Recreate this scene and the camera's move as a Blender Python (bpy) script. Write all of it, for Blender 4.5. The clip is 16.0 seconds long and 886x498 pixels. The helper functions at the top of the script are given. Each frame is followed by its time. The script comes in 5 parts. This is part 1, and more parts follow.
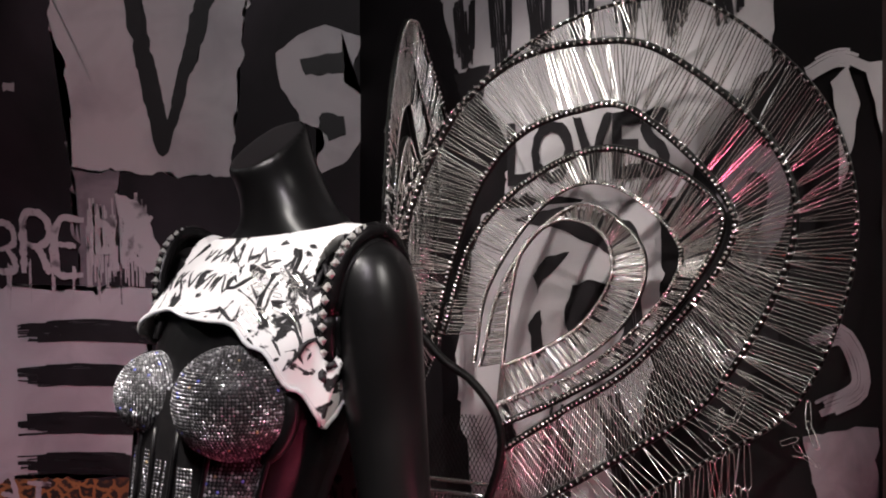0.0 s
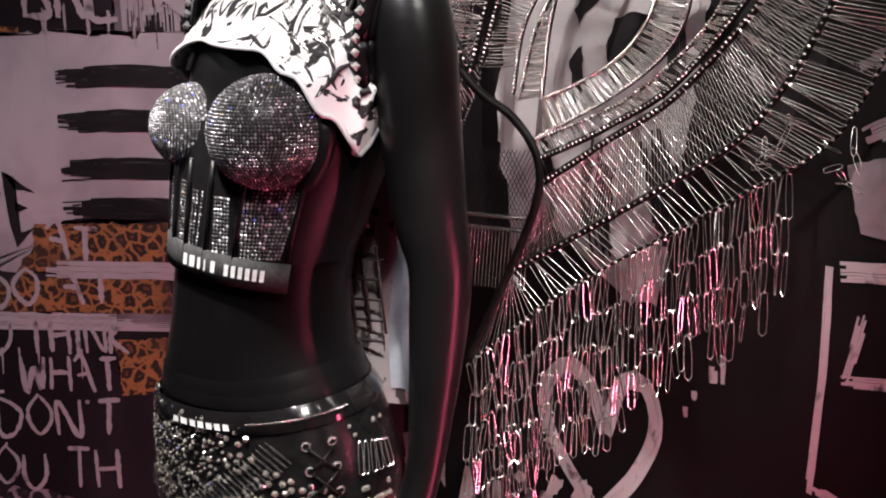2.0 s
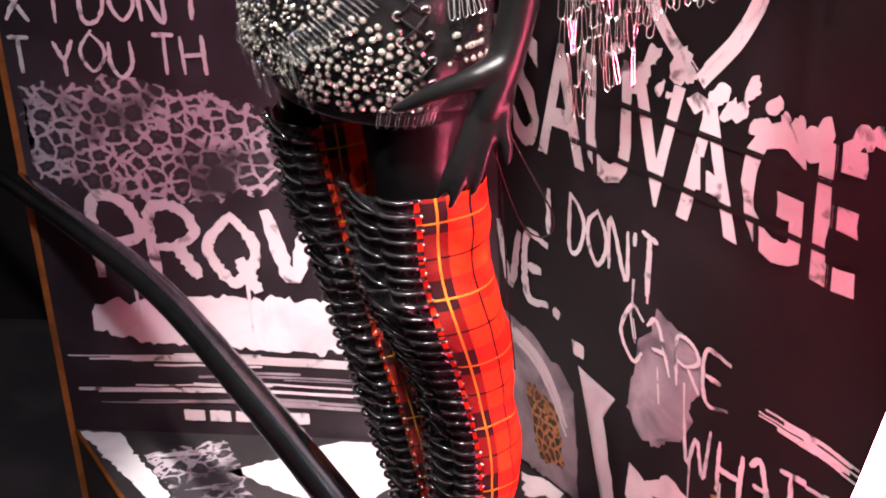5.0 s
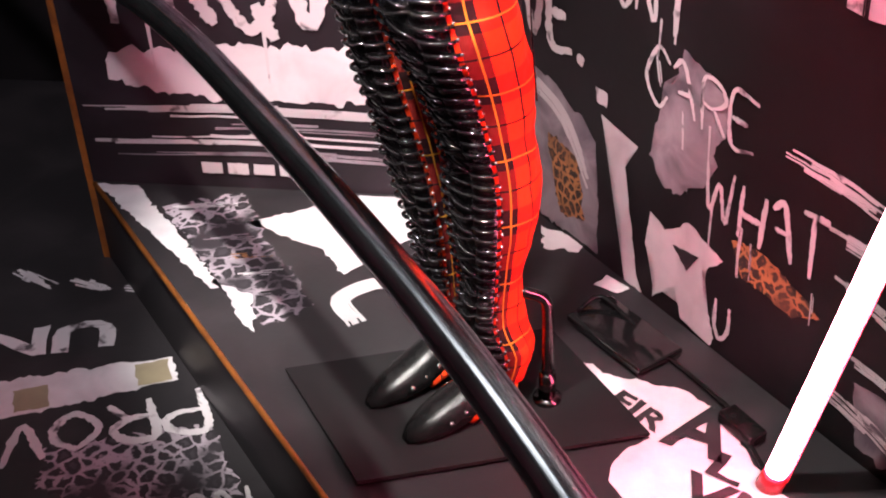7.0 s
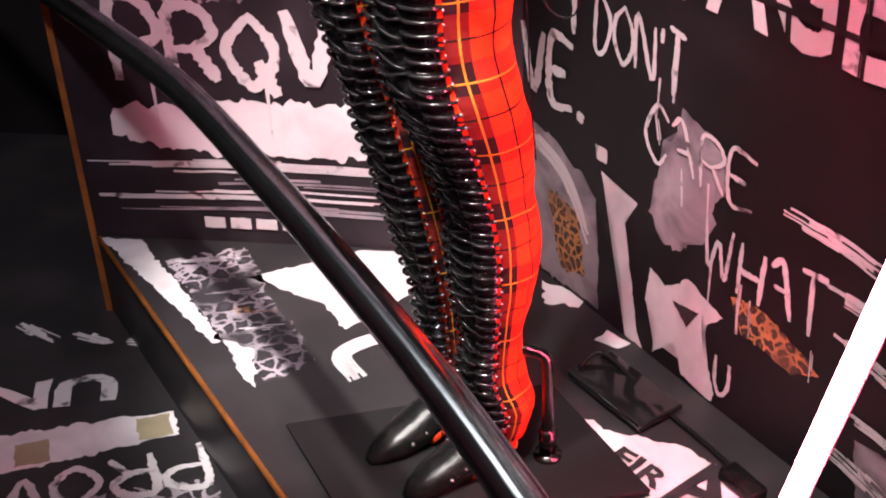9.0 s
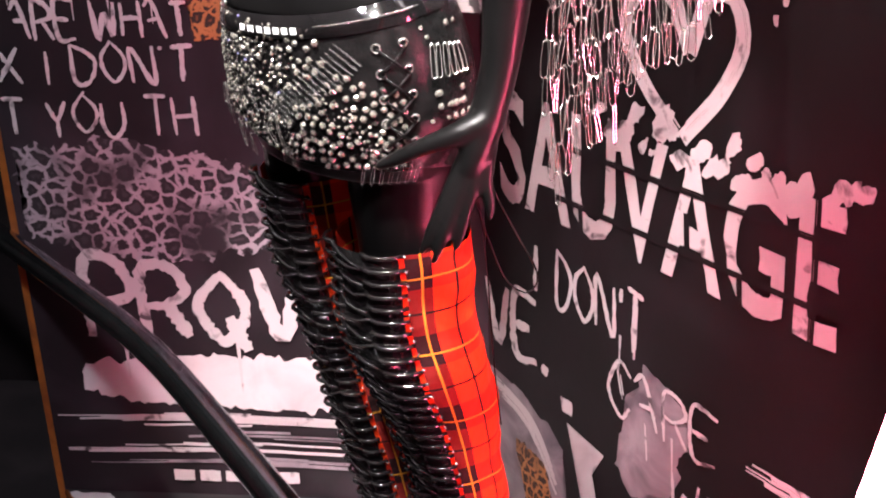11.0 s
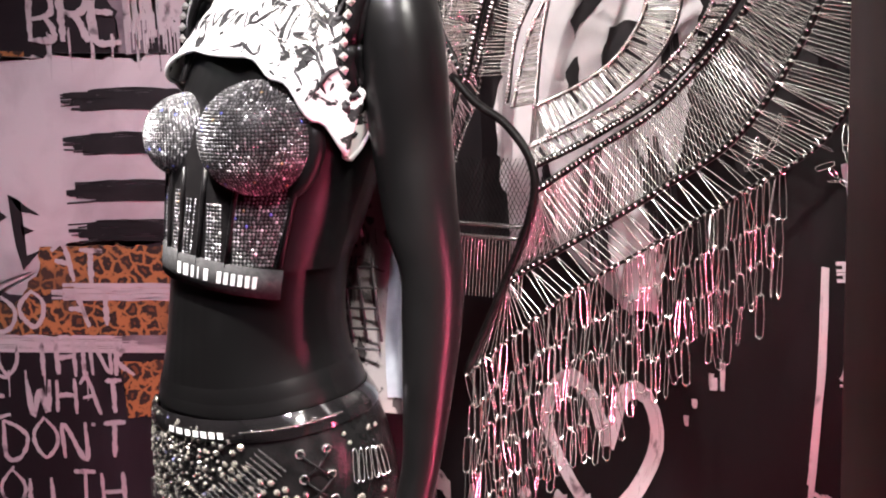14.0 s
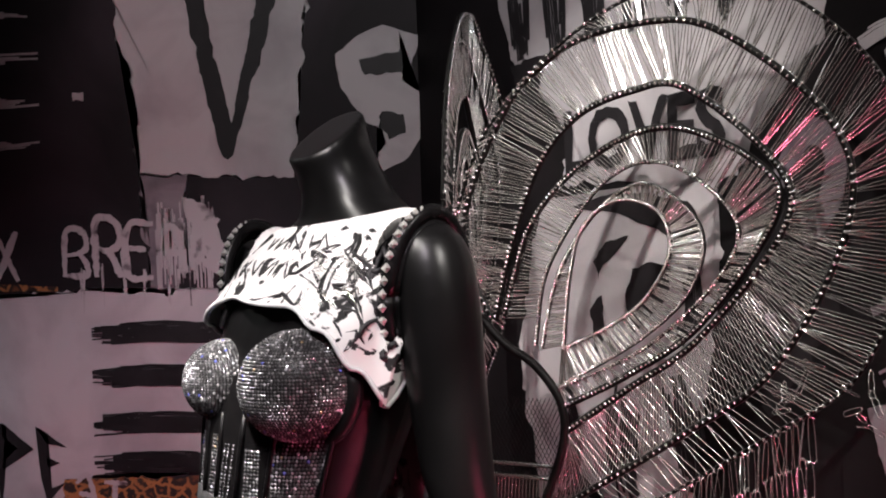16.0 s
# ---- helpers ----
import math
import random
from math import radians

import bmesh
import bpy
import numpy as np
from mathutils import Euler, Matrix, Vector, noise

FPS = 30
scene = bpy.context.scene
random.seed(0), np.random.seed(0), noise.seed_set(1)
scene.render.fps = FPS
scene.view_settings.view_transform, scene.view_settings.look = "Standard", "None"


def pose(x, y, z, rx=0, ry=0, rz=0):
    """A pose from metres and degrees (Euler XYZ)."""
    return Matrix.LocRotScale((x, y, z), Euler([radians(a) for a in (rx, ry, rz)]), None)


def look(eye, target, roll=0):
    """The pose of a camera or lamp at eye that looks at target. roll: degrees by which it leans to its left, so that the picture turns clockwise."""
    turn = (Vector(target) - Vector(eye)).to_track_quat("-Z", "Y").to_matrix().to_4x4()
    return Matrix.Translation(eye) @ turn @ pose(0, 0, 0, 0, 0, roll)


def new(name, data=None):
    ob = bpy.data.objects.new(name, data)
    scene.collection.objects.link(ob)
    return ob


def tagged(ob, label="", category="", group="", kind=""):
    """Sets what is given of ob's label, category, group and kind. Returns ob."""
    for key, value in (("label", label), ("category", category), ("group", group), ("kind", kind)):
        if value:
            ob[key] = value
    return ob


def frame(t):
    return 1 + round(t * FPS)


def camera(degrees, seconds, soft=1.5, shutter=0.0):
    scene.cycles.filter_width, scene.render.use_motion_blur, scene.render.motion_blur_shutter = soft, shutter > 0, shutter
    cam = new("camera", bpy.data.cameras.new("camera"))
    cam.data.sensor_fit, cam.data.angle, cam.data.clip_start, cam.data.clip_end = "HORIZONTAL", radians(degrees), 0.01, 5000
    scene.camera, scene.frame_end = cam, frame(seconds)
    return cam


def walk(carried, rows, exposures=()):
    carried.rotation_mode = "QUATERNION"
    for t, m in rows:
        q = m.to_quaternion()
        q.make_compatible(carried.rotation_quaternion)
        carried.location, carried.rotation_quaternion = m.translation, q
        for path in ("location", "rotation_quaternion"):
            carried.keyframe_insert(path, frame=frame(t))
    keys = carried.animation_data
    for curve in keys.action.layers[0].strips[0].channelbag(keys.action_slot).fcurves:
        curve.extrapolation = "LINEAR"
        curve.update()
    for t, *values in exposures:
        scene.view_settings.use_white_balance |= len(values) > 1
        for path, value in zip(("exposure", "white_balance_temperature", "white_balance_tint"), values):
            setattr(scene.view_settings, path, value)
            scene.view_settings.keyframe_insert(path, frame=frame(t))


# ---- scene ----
cam = camera(38.5, 16.0, soft=2.0)
PATH = [
    (0, (0.035, 0.009, 1.704), (-0.009, 2.008, 1.7), -0.1),
    (0.5, (0.031, 0.012, 1.697), (-0.038, 2.01, 1.625), 0.1),
    (1, (0.036, 0.019, 1.686), (-0.061, 2.011, 1.53), 0.4),
    (1.5, (0.038, 0.025, 1.67), (-0.061, 2.006, 1.417), 0.2),
    (2, (0.046, 0.028, 1.651), (-0.073, 1.993, 1.299), -0.5),
    (2.5, (0.049, 0.035, 1.629), (-0.112, 1.971, 1.157), -1.1),
    (3, (0.06, 0.041, 1.608), (-0.141, 1.946, 1.036), -1.2),
    (3.5, (0.059, 0.05, 1.575), (-0.154, 1.924, 0.911), -1.2),
    (4, (0.055, 0.058, 1.547), (-0.181, 1.903, 0.812), -0.8),
    (5, (0.034, 0.062, 1.52), (-0.214, 1.849, 0.657), -2.3),
    (7.5, (0.034, 0.054, 1.419), (-0.24, 1.666, 0.267), -2.5),
    (8, (0.037, 0.057, 1.421), (-0.243, 1.673, 0.276), -2.7),
    (10.5, (0.045, 0.048, 1.498), (-0.218, 1.837, 0.645), -2.4),
    (11, (0.051, 0.047, 1.517), (-0.195, 1.875, 0.745), -2.4),
    (11.5, (0.057, 0.044, 1.536), (-0.213, 1.903, 0.851), -2.4),
    (12, (0.064, 0.039, 1.548), (-0.197, 1.936, 0.969), -2.0),
    (12.5, (0.066, 0.039, 1.562), (-0.184, 1.956, 1.048), -2.0),
    (13, (0.071, 0.043, 1.578), (-0.177, 1.974, 1.12), -1.9),
    (13.5, (0.076, 0.038, 1.593), (-0.122, 1.992, 1.216), -1.5),
    (14, (0.08, 0.026, 1.609), (-0.078, 1.999, 1.326), -1.3),
    (14.5, (0.077, 0.015, 1.621), (-0.101, 1.997, 1.43), -1.1),
    (15, (0.064, 0.013, 1.636), (-0.129, 2.0, 1.516), -1.2),
    (15.5, (0.055, 0.004, 1.652), (-0.11, 1.996, 1.601), -1.5),
    (16, (0.051, -0.007, 1.66), (-0.106, 1.986, 1.692), -1.6),
]

EXPOSURES = [(0.0, -1.1), (1.0, -1.14), (1.5, -1.1), (2.0, -0.68), (2.5, -0.05), (3.0, 0.38), (3.5, 0.52), (4.0, 0.64), (5.0, 0.72), (8.0, 0.42), (10.5, 0.66), (12.0, 0.6), (13.0, 0.52), (14.0, 0.33), (14.5, 0.12), (15.0, -0.2), (16.0, -0.9)]
walk(cam, [(t, look(eye, target, roll)) for t, eye, target, roll in PATH], EXPOSURES)

# ---- light ----
world = bpy.data.worlds.new("world")
scene.world = world
world.use_nodes = True
world.node_tree.nodes["Background"].inputs[0].default_value = (0.75, 0.72, 0.8, 1)
world.node_tree.nodes["Background"].inputs[1].default_value = 0.05


def spot(name, eye, target, watts, degrees, radius, colour=(1.0, 0.95, 0.9), blend=0.6):
    data = bpy.data.lights.new(name, "SPOT")
    data.energy, data.spot_size, data.spot_blend, data.shadow_soft_size, data.color = watts, radians(degrees), blend, radius, colour
    ob = new(name, data)
    ob.matrix_world = look(eye, target)
    return ob


spot("spot_chest", (-0.45, 0.45, 2.75), (-0.2, 1.42, 1.63), 66, 25, 0.05)
spot("spot_arm", (0.2, 0.4, 2.75), (-0.13, 1.34, 1.08), 27, 19, 0.06)
spot("spot_side_wall", (0.10, 0.30, 2.3), (-0.04, 1.90, 0.66), 215, 19, 0.04)
spot("spot_wing", (0.75, 0.25, 2.75), (0.20, 1.45, 1.66), 165, 27, 0.03)
spot("spot_wing_left", (-0.75, 0.75, 2.75), (0.04, 1.5, 1.74), 140, 30, 0.03)
spot("spot_legs", (-0.6, 0.85, 2.75), (-0.33, 1.83, 0.18), 455, 23, 0.04)
spot("spot_stage", (-0.1, 0.7, 2.75), (0.08, 1.40, 0.18), 270, 22, 0.04)
spot("spot_wall", (-0.3, 0.1, 2.75), (-0.6, 2.01, 0.8), 112, 41, 0.08, (1.0, 0.89, 0.99))
spot("spot_wall_high", (-0.1, 0.3, 2.75), (-0.16, 2.01, 2.14), 58, 42, 0.06, (1.0, 0.96, 0.97))
# unseen area lamps, added for soft fill and highlights on rail and steel
for n, (x, y) in enumerate(((-1.9, 2.2), (0.6, -0.6))):
    data = bpy.data.lights.new("unseen_fill", "AREA")
    data.shape, data.size, data.size_y, data.energy = "RECTANGLE", 1.2, 0.4, 5 - 2.5 * n
    new("unseen_fill", data).matrix_world = look((x, y, 2.86), (x, y, 0))

# ---- materials ----


def material(name, colour, rough=0.5, metal=0.0, second=None, scale=30.0, mix=(0.4, 0.65), bump=0.0, bump_scale=200.0, coords="Object", distort=0.5, coat=0.0):
    """A principled surface with a second colour in patches of noise and a fine relief."""
    m = bpy.data.materials.new(name)
    m.use_nodes = True
    t = m.node_tree
    p = t.nodes["Principled BSDF"]
    p.inputs["Base Color"].default_value = (*colour, 1)
    p.inputs["Roughness"].default_value, p.inputs["Metallic"].default_value = rough, metal
    p.inputs["Coat Weight"].default_value = coat
    where = t.nodes.new("ShaderNodeTexCoord")
    if second:
        n = t.nodes.new("ShaderNodeTexNoise")
        n.inputs["Scale"].default_value, n.inputs["Detail"].default_value, n.inputs["Distortion"].default_value = scale, 6, distort
        ramp = t.nodes.new("ShaderNodeValToRGB")
        ramp.color_ramp.elements[0].position, ramp.color_ramp.elements[1].position = mix
        ramp.color_ramp.elements[0].color, ramp.color_ramp.elements[1].color = (*colour, 1), (*second, 1)
        t.links.new(where.outputs[coords], n.inputs["Vector"])
        t.links.new(n.outputs["Fac"], ramp.inputs[0])
        t.links.new(ramp.outputs[0], p.inputs["Base Color"])
    if bump:
        n = t.nodes.new("ShaderNodeTexNoise")
        n.inputs["Scale"].default_value, n.inputs["Detail"].default_value = bump_scale, 4
        b = t.nodes.new("ShaderNodeBump")
        b.inputs["Strength"].default_value, b.inputs["Distance"].default_value = bump, 0.002
        t.links.new(where.outputs[coords], n.inputs["Vector"])
        t.links.new(n.outputs["Fac"], b.inputs["Height"])
        t.links.new(b.outputs[0], p.inputs["Normal"])
    return m


def leopard(name, ground, spots, heart, scale, fade=None):
    """Spots packed close: a ground that runs between dark cells with a lighter heart; fade is the colour of worn-off places."""
    m = bpy.data.materials.new(name)
    m.use_nodes = True
    t = m.node_tree
    p = t.nodes["Principled BSDF"]
    p.inputs["Roughness"].default_value = 0.65
    where, v = t.nodes.new("ShaderNodeTexCoord"), t.nodes.new("ShaderNodeTexVoronoi")
    n, add = t.nodes.new("ShaderNodeTexNoise"), t.nodes.new("ShaderNodeMixRGB")
    n.inputs["Scale"].default_value, n.inputs["Detail"].default_value = scale * 1.6, 4
    add.blend_type, add.inputs[0].default_value = "ADD", 0.7 / scale
    v.feature = "DISTANCE_TO_EDGE"
    v.inputs["Scale"].default_value = scale
    t.links.new(where.outputs["Object"], add.inputs[1])
    t.links.new(where.outputs["Object"], n.inputs["Vector"])
    t.links.new(n.outputs["Color"], add.inputs[2])
    t.links.new(add.outputs[0], v.inputs["Vector"])
    ramp = t.nodes.new("ShaderNodeValToRGB")
    e = ramp.color_ramp.elements
    e[0].position, e[0].color = 0.0, (*ground, 1)
    e[1].position, e[1].color = 0.07, (*ground, 1)
    for at, c in ((0.14, spots), (0.30, spots), (0.38, heart)):
        e.new(at).color = (*c, 1)
    t.links.new(v.outputs["Distance"], ramp.inputs[0])
    last = ramp.outputs[0]
    if fade:
        w, r, k = t.nodes.new("ShaderNodeTexNoise"), t.nodes.new("ShaderNodeValToRGB"), t.nodes.new("ShaderNodeMixRGB")
        w.inputs["Scale"].default_value, w.inputs["Detail"].default_value = 9, 6
        r.color_ramp.elements[0].position, r.color_ramp.elements[1].position = 0.48, 0.66
        t.links.new(where.outputs["Object"], w.inputs["Vector"])
        t.links.new(w.outputs["Fac"], r.inputs[0])
        t.links.new(r.outputs[0], k.inputs[0])
        t.links.new(last, k.inputs[1])
        k.inputs[2].default_value = (*fade, 1)
        last = k.outputs[0]
    t.links.new(last, p.inputs["Base Color"])
    return m


def plaid(name):
    """Red tartan by the cloth's own u (round) and v (along): dark bands both ways, thin yellow and black lines."""
    m = bpy.data.materials.new(name)
    m.use_nodes = True
    t = m.node_tree
    p = t.nodes["Principled BSDF"]
    p.inputs["Roughness"].default_value, p.inputs["Specular IOR Level"].default_value = 0.85, 0.2
    uv, sep = t.nodes.new("ShaderNodeUVMap"), t.nodes.new("ShaderNodeSeparateXYZ")
    t.links.new(uv.outputs[0], sep.inputs[0])

    def math(op, a, b):
        k = t.nodes.new("ShaderNodeMath")
        k.operation = op
        for slot, v in enumerate((a, b)):
            if isinstance(v, (int, float)):
                k.inputs[slot].default_value = v
            elif v is not None:
                t.links.new(v, k.inputs[slot])
        return k.outputs[0]

    def band(axis, period, start, wide):
        f = math("FRACT", math("ADD", math("DIVIDE", axis, period), start), 0)
        return math("LESS_THAN", f, wide / period)

    u, v = sep.outputs[0], sep.outputs[1]
    dark = math("ADD", math("MULTIPLY", band(u, 0.1, 0.375, 0.024), 0.65), math("MULTIPLY", band(v, 0.1, 0.95, 0.040), 0.35))
    yellow = math("MAXIMUM", band(u, 0.1, 0.285, 0.0022), band(v, 0.1, 0.70, 0.0022))
    black = math("MAXIMUM", band(u, 0.1, 0.63, 0.003), band(v, 0.1, 0.25, 0.003))
    base = t.nodes.new("ShaderNodeValToRGB")
    base.color_ramp.elements[0].color, base.color_ramp.elements[1].color = (0.84, 0.050, 0.006, 1), (0.02, 0.004, 0.005, 1)
    base.color_ramp.elements.new(0.35).color = (0.62, 0.022, 0.006, 1)
    base.color_ramp.elements.new(0.65).color = (0.14, 0.008, 0.006, 1)
    t.links.new(dark, base.inputs[0])
    last = base.outputs[0]
    for mask, c in ((black, (0.02, 0.005, 0.005, 1)), (yellow, (0.55, 0.24, 0.02, 1))):
        k = t.nodes.new("ShaderNodeMixRGB")
        t.links.new(mask, k.inputs[0])
        t.links.new(last, k.inputs[1])
        k.inputs[2].default_value = c
        last = k.outputs[0]
    t.links.new(last, p.inputs["Base Color"])
    n, b = t.nodes.new("ShaderNodeTexNoise"), t.nodes.new("ShaderNodeBump")
    n.inputs["Scale"].default_value = 26
    b.inputs["Strength"].default_value, b.inputs["Distance"].default_value = 0.7, 0.010
    where = t.nodes.new("ShaderNodeTexCoord")
    t.links.new(where.outputs["Object"], n.inputs["Vector"])
    t.links.new(n.outputs["Fac"], b.inputs["Height"])
    t.links.new(b.outputs[0], p.inputs["Normal"])
    return m


def glow(name, colour, strength):
    m = bpy.data.materials.new(name)
    m.use_nodes = True
    p = m.node_tree.nodes["Principled BSDF"]
    p.inputs["Base Color"].default_value = (*colour, 1)
    p.inputs["Emission Color"].default_value, p.inputs["Emission Strength"].default_value = (*colour, 1), strength
    return m


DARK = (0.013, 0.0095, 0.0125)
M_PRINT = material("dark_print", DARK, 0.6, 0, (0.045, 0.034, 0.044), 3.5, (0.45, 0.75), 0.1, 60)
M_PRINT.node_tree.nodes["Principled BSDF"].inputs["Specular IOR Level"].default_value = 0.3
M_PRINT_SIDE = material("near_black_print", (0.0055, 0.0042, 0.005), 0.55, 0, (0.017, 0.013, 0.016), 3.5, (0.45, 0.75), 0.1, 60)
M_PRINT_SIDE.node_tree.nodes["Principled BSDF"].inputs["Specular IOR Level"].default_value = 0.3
M_WHITE = material("white_print", (0.62, 0.58, 0.6), 0.6, 0, (0.40, 0.36, 0.39), 9, (0.45, 0.8), 0.1, 90)
M_WORN = material("worn_white_print", (0.55, 0.51, 0.53), 0.6, 0, (0.09, 0.075, 0.085), 26, (0.58, 0.68))
M_GREY = material("grey_print", (0.30, 0.26, 0.29), 0.6, 0, (0.10, 0.08, 0.10), 12, (0.4, 0.7))
M_BLACK = material("black_print", (0.013, 0.011, 0.013), 0.55, 0, (0.035, 0.03, 0.035), 14, (0.5, 0.8))
M_ORANGE = leopard("orange_leopard_print", (0.46, 0.20, 0.07), (0.03, 0.018, 0.015), (0.20, 0.075, 0.03), 48, (0.10, 0.05, 0.03))
M_LEOPARD = leopard("pale_leopard_print", (0.38, 0.32, 0.365), (0.018, 0.014, 0.018), (0.05, 0.04, 0.05), 38, (0.022, 0.017, 0.022))
M_KRAFT = material("beige_print", (0.30, 0.25, 0.16), 0.6, 0, (0.22, 0.18, 0.12), 12, (0.4, 0.7))
M_FLOOR = material("floor_print", (0.016, 0.014, 0.016), 0.45, 0, (0.032, 0.027, 0.03), 6, (0.45, 0.7), 0.1, 80)
M_HALL = material("grey_hall_paint", (0.12, 0.115, 0.115), 0.7, 0, (0.09, 0.085, 0.085), 3, (0.4, 0.7))
M_VOID = material("black_paint", (0.008, 0.007, 0.008), 0.6, 0, (0.014, 0.012, 0.013), 5, (0.4, 0.7))
M_VOID.node_tree.nodes["Principled BSDF"].inputs["Specular IOR Level"].default_value = 0.2
# red glow on the near post, put into its base colour
M_POST_GLOW = material("dark_red_glow", (0.30, 0.03, 0.012), 0.5, 0, (0.12, 0.015, 0.01), 8, (0.4, 0.7))
M_COPPER_AND_GLOW = material("copper_and_orange_glow", (0.65, 0.22, 0.05), 0.4, 0.6, (0.35, 0.12, 0.04), 20, (0.4, 0.7))
M_BODY = material("matt_black_mannequin", (0.004, 0.0038, 0.004), 0.32, 0, (0.006, 0.0057, 0.006), 12, (0.4, 0.7), 0.02, 500)
M_BODY.node_tree.nodes["Principled BSDF"].inputs["Specular IOR Level"].default_value = 0.3
M_STUD = material("bright_stud_steel", (0.85, 0.83, 0.8), 0.36, 0.7, (0.7, 0.68, 0.65), 200, (0.45, 0.7))
M_CHROME = material("polished_steel", (0.93, 0.91, 0.88), 0.22, 0.95, (0.74, 0.72, 0.69), 300, (0.45, 0.7))
M_GUN = material("dark_steel", (0.09, 0.085, 0.085), 0.22, 1.0, (0.2, 0.19, 0.18), 30, (0.5, 0.8))
M_WIRE = material("black_wire_binding", (0.004, 0.0035, 0.0035), 0.5, 0, (0.012, 0.01, 0.01), 60, (0.5, 0.7))
M_WIRE.node_tree.nodes["Principled BSDF"].inputs["Specular IOR Level"].default_value = 0.15
M_LEATHER = material("black_leather", (0.005, 0.0048, 0.005), 0.24, 0, (0.012, 0.011, 0.0115), 40, (0.4, 0.7), 0.25, 260)
M_LEATHER.node_tree.nodes["Principled BSDF"].inputs["Specular IOR Level"].default_value = 0.16
M_PATENT = material("black_patent", (0.006, 0.0055, 0.006), 0.12, 0, (0.01, 0.009, 0.0095), 30, (0.4, 0.7), 0.1, 120, coat=0.6)
M_ELASTIC = material("grey_elastic", (0.02, 0.0195, 0.02), 0.85, 0, (0.045, 0.043, 0.045), 120, (0.4, 0.7), 0.3, 700)
M_SATIN = material("black_satin", (0.006, 0.0055, 0.006), 0.4, 0, (0.01, 0.009, 0.0095), 50, (0.4, 0.7))
M_SATIN.node_tree.nodes["Principled BSDF"].inputs["Specular IOR Level"].default_value = 0.25
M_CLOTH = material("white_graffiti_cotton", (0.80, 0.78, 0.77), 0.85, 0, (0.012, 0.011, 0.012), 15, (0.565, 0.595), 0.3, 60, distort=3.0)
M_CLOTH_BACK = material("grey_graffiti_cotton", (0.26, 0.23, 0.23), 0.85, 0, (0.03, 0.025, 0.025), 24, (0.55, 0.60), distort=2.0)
M_SHINE = material("pale_satin_lining", (0.34, 0.36, 0.40), 0.4, 0.0, (0.2, 0.21, 0.24), 20, (0.4, 0.7))


def crystal(name, steps, gloss=0.15, metal=0.75):
    """Cut stones with sparkle put into their colour, each of one tone: (share from, colour) in order."""
    m = material(name, (0.6, 0.58, 0.6), gloss, metal)
    t = m.node_tree
    pick, ramp = t.nodes.new("ShaderNodeNewGeometry"), t.nodes.new("ShaderNodeValToRGB")
    e = ramp.color_ramp.elements
    ramp.color_ramp.interpolation = "CONSTANT"
    e[0].color, e[1].position, e[1].color = (*steps[0][1], 1), steps[1][0], (*steps[1][1], 1)
    for place, c in steps[2:]:
        e.new(place).color = (*c, 1)
    t.links.new(pick.outputs["Random Per Island"], ramp.inputs[0])
    t.links.new(ramp.outputs[0], t.nodes["Principled BSDF"].inputs["Base Color"])
    return m


# bright, blue and warm shares are painted glints on clear stones
M_GEM = crystal("cut_crystal", ((0, (0.09, 0.085, 0.08)), (0.30, (0.26, 0.245, 0.22)), (0.60, (0.50, 0.47, 0.42)), (0.84, (0.85, 0.80, 0.72)), (0.96, (0.55, 0.55, 0.95)), (0.975, (0.95, 0.85, 0.75))))
M_FINE_GEM = crystal("fine_grey_crystal", ((0, (0.13, 0.125, 0.13)), (0.40, (0.21, 0.205, 0.21)), (0.70, (0.34, 0.33, 0.34)), (0.92, (0.85, 0.83, 0.85)), (0.985, (0.25, 0.28, 0.95)), (0.994, (0.7, 0.5, 0.3))), 0.27, 0.6)
M_RAIL = material("black_gloss_tube", (0.46, 0.48, 0.52), 0.18, 1.0, (0.38, 0.40, 0.44), 25, (0.45, 0.7))
M_PLAID = plaid("red_tartan")
M_LETTER = material("white_lettering", (0.8, 0.8, 0.8), 0.6, 0, (0.7, 0.7, 0.7), 40, (0.4, 0.7))
M_NEON = glow("pink_neon", (1.0, 0.135, 0.26), 100.0)
M_TUBE_END = material("red_acrylic", (0.55, 0.03, 0.04), 0.2, 0, (0.3, 0.02, 0.03), 30, (0.4, 0.7))

# ---- small builders ----


def part(name, bm, mat, parent=None, label="", smooth=True):
    me = bpy.data.meshes.new(name)
    bm.to_mesh(me)
    bm.free()
    me.materials.append(mat)
    if smooth:
        me.polygons.foreach_set("use_smooth", [True] * len(me.polygons))
    ob = new(name, me)
    if parent:
        ob.parent = parent
    return tagged(ob, label) if label else ob


def thing(name, at, label, category, group="", kind=""):
    ob = new(name)
    ob.location = at
    ob.empty_display_size = 0.05
    return tagged(ob, label, category, group, kind)


def add_box(bm, lo, hi, m=None, bevel=0.0):
    r = bmesh.ops.create_cube(bm, size=1)
    v = r["verts"]
    for k in v:
        k.co = Vector([lo[i] + (hi[i] - lo[i]) * (k.co[i] + 0.5) for i in range(3)])
    if bevel:
        e = list({e for k in v for e in k.link_edges})
        out = bmesh.ops.bevel(bm, geom=e, offset=bevel, segments=2, affect="EDGES", profile=0.5)
        v = list({k for f in out["faces"] for k in f.verts} | {k for k in v if k.is_valid})
    if m:
        for k in v:
            k.co = m @ k.co
    return v


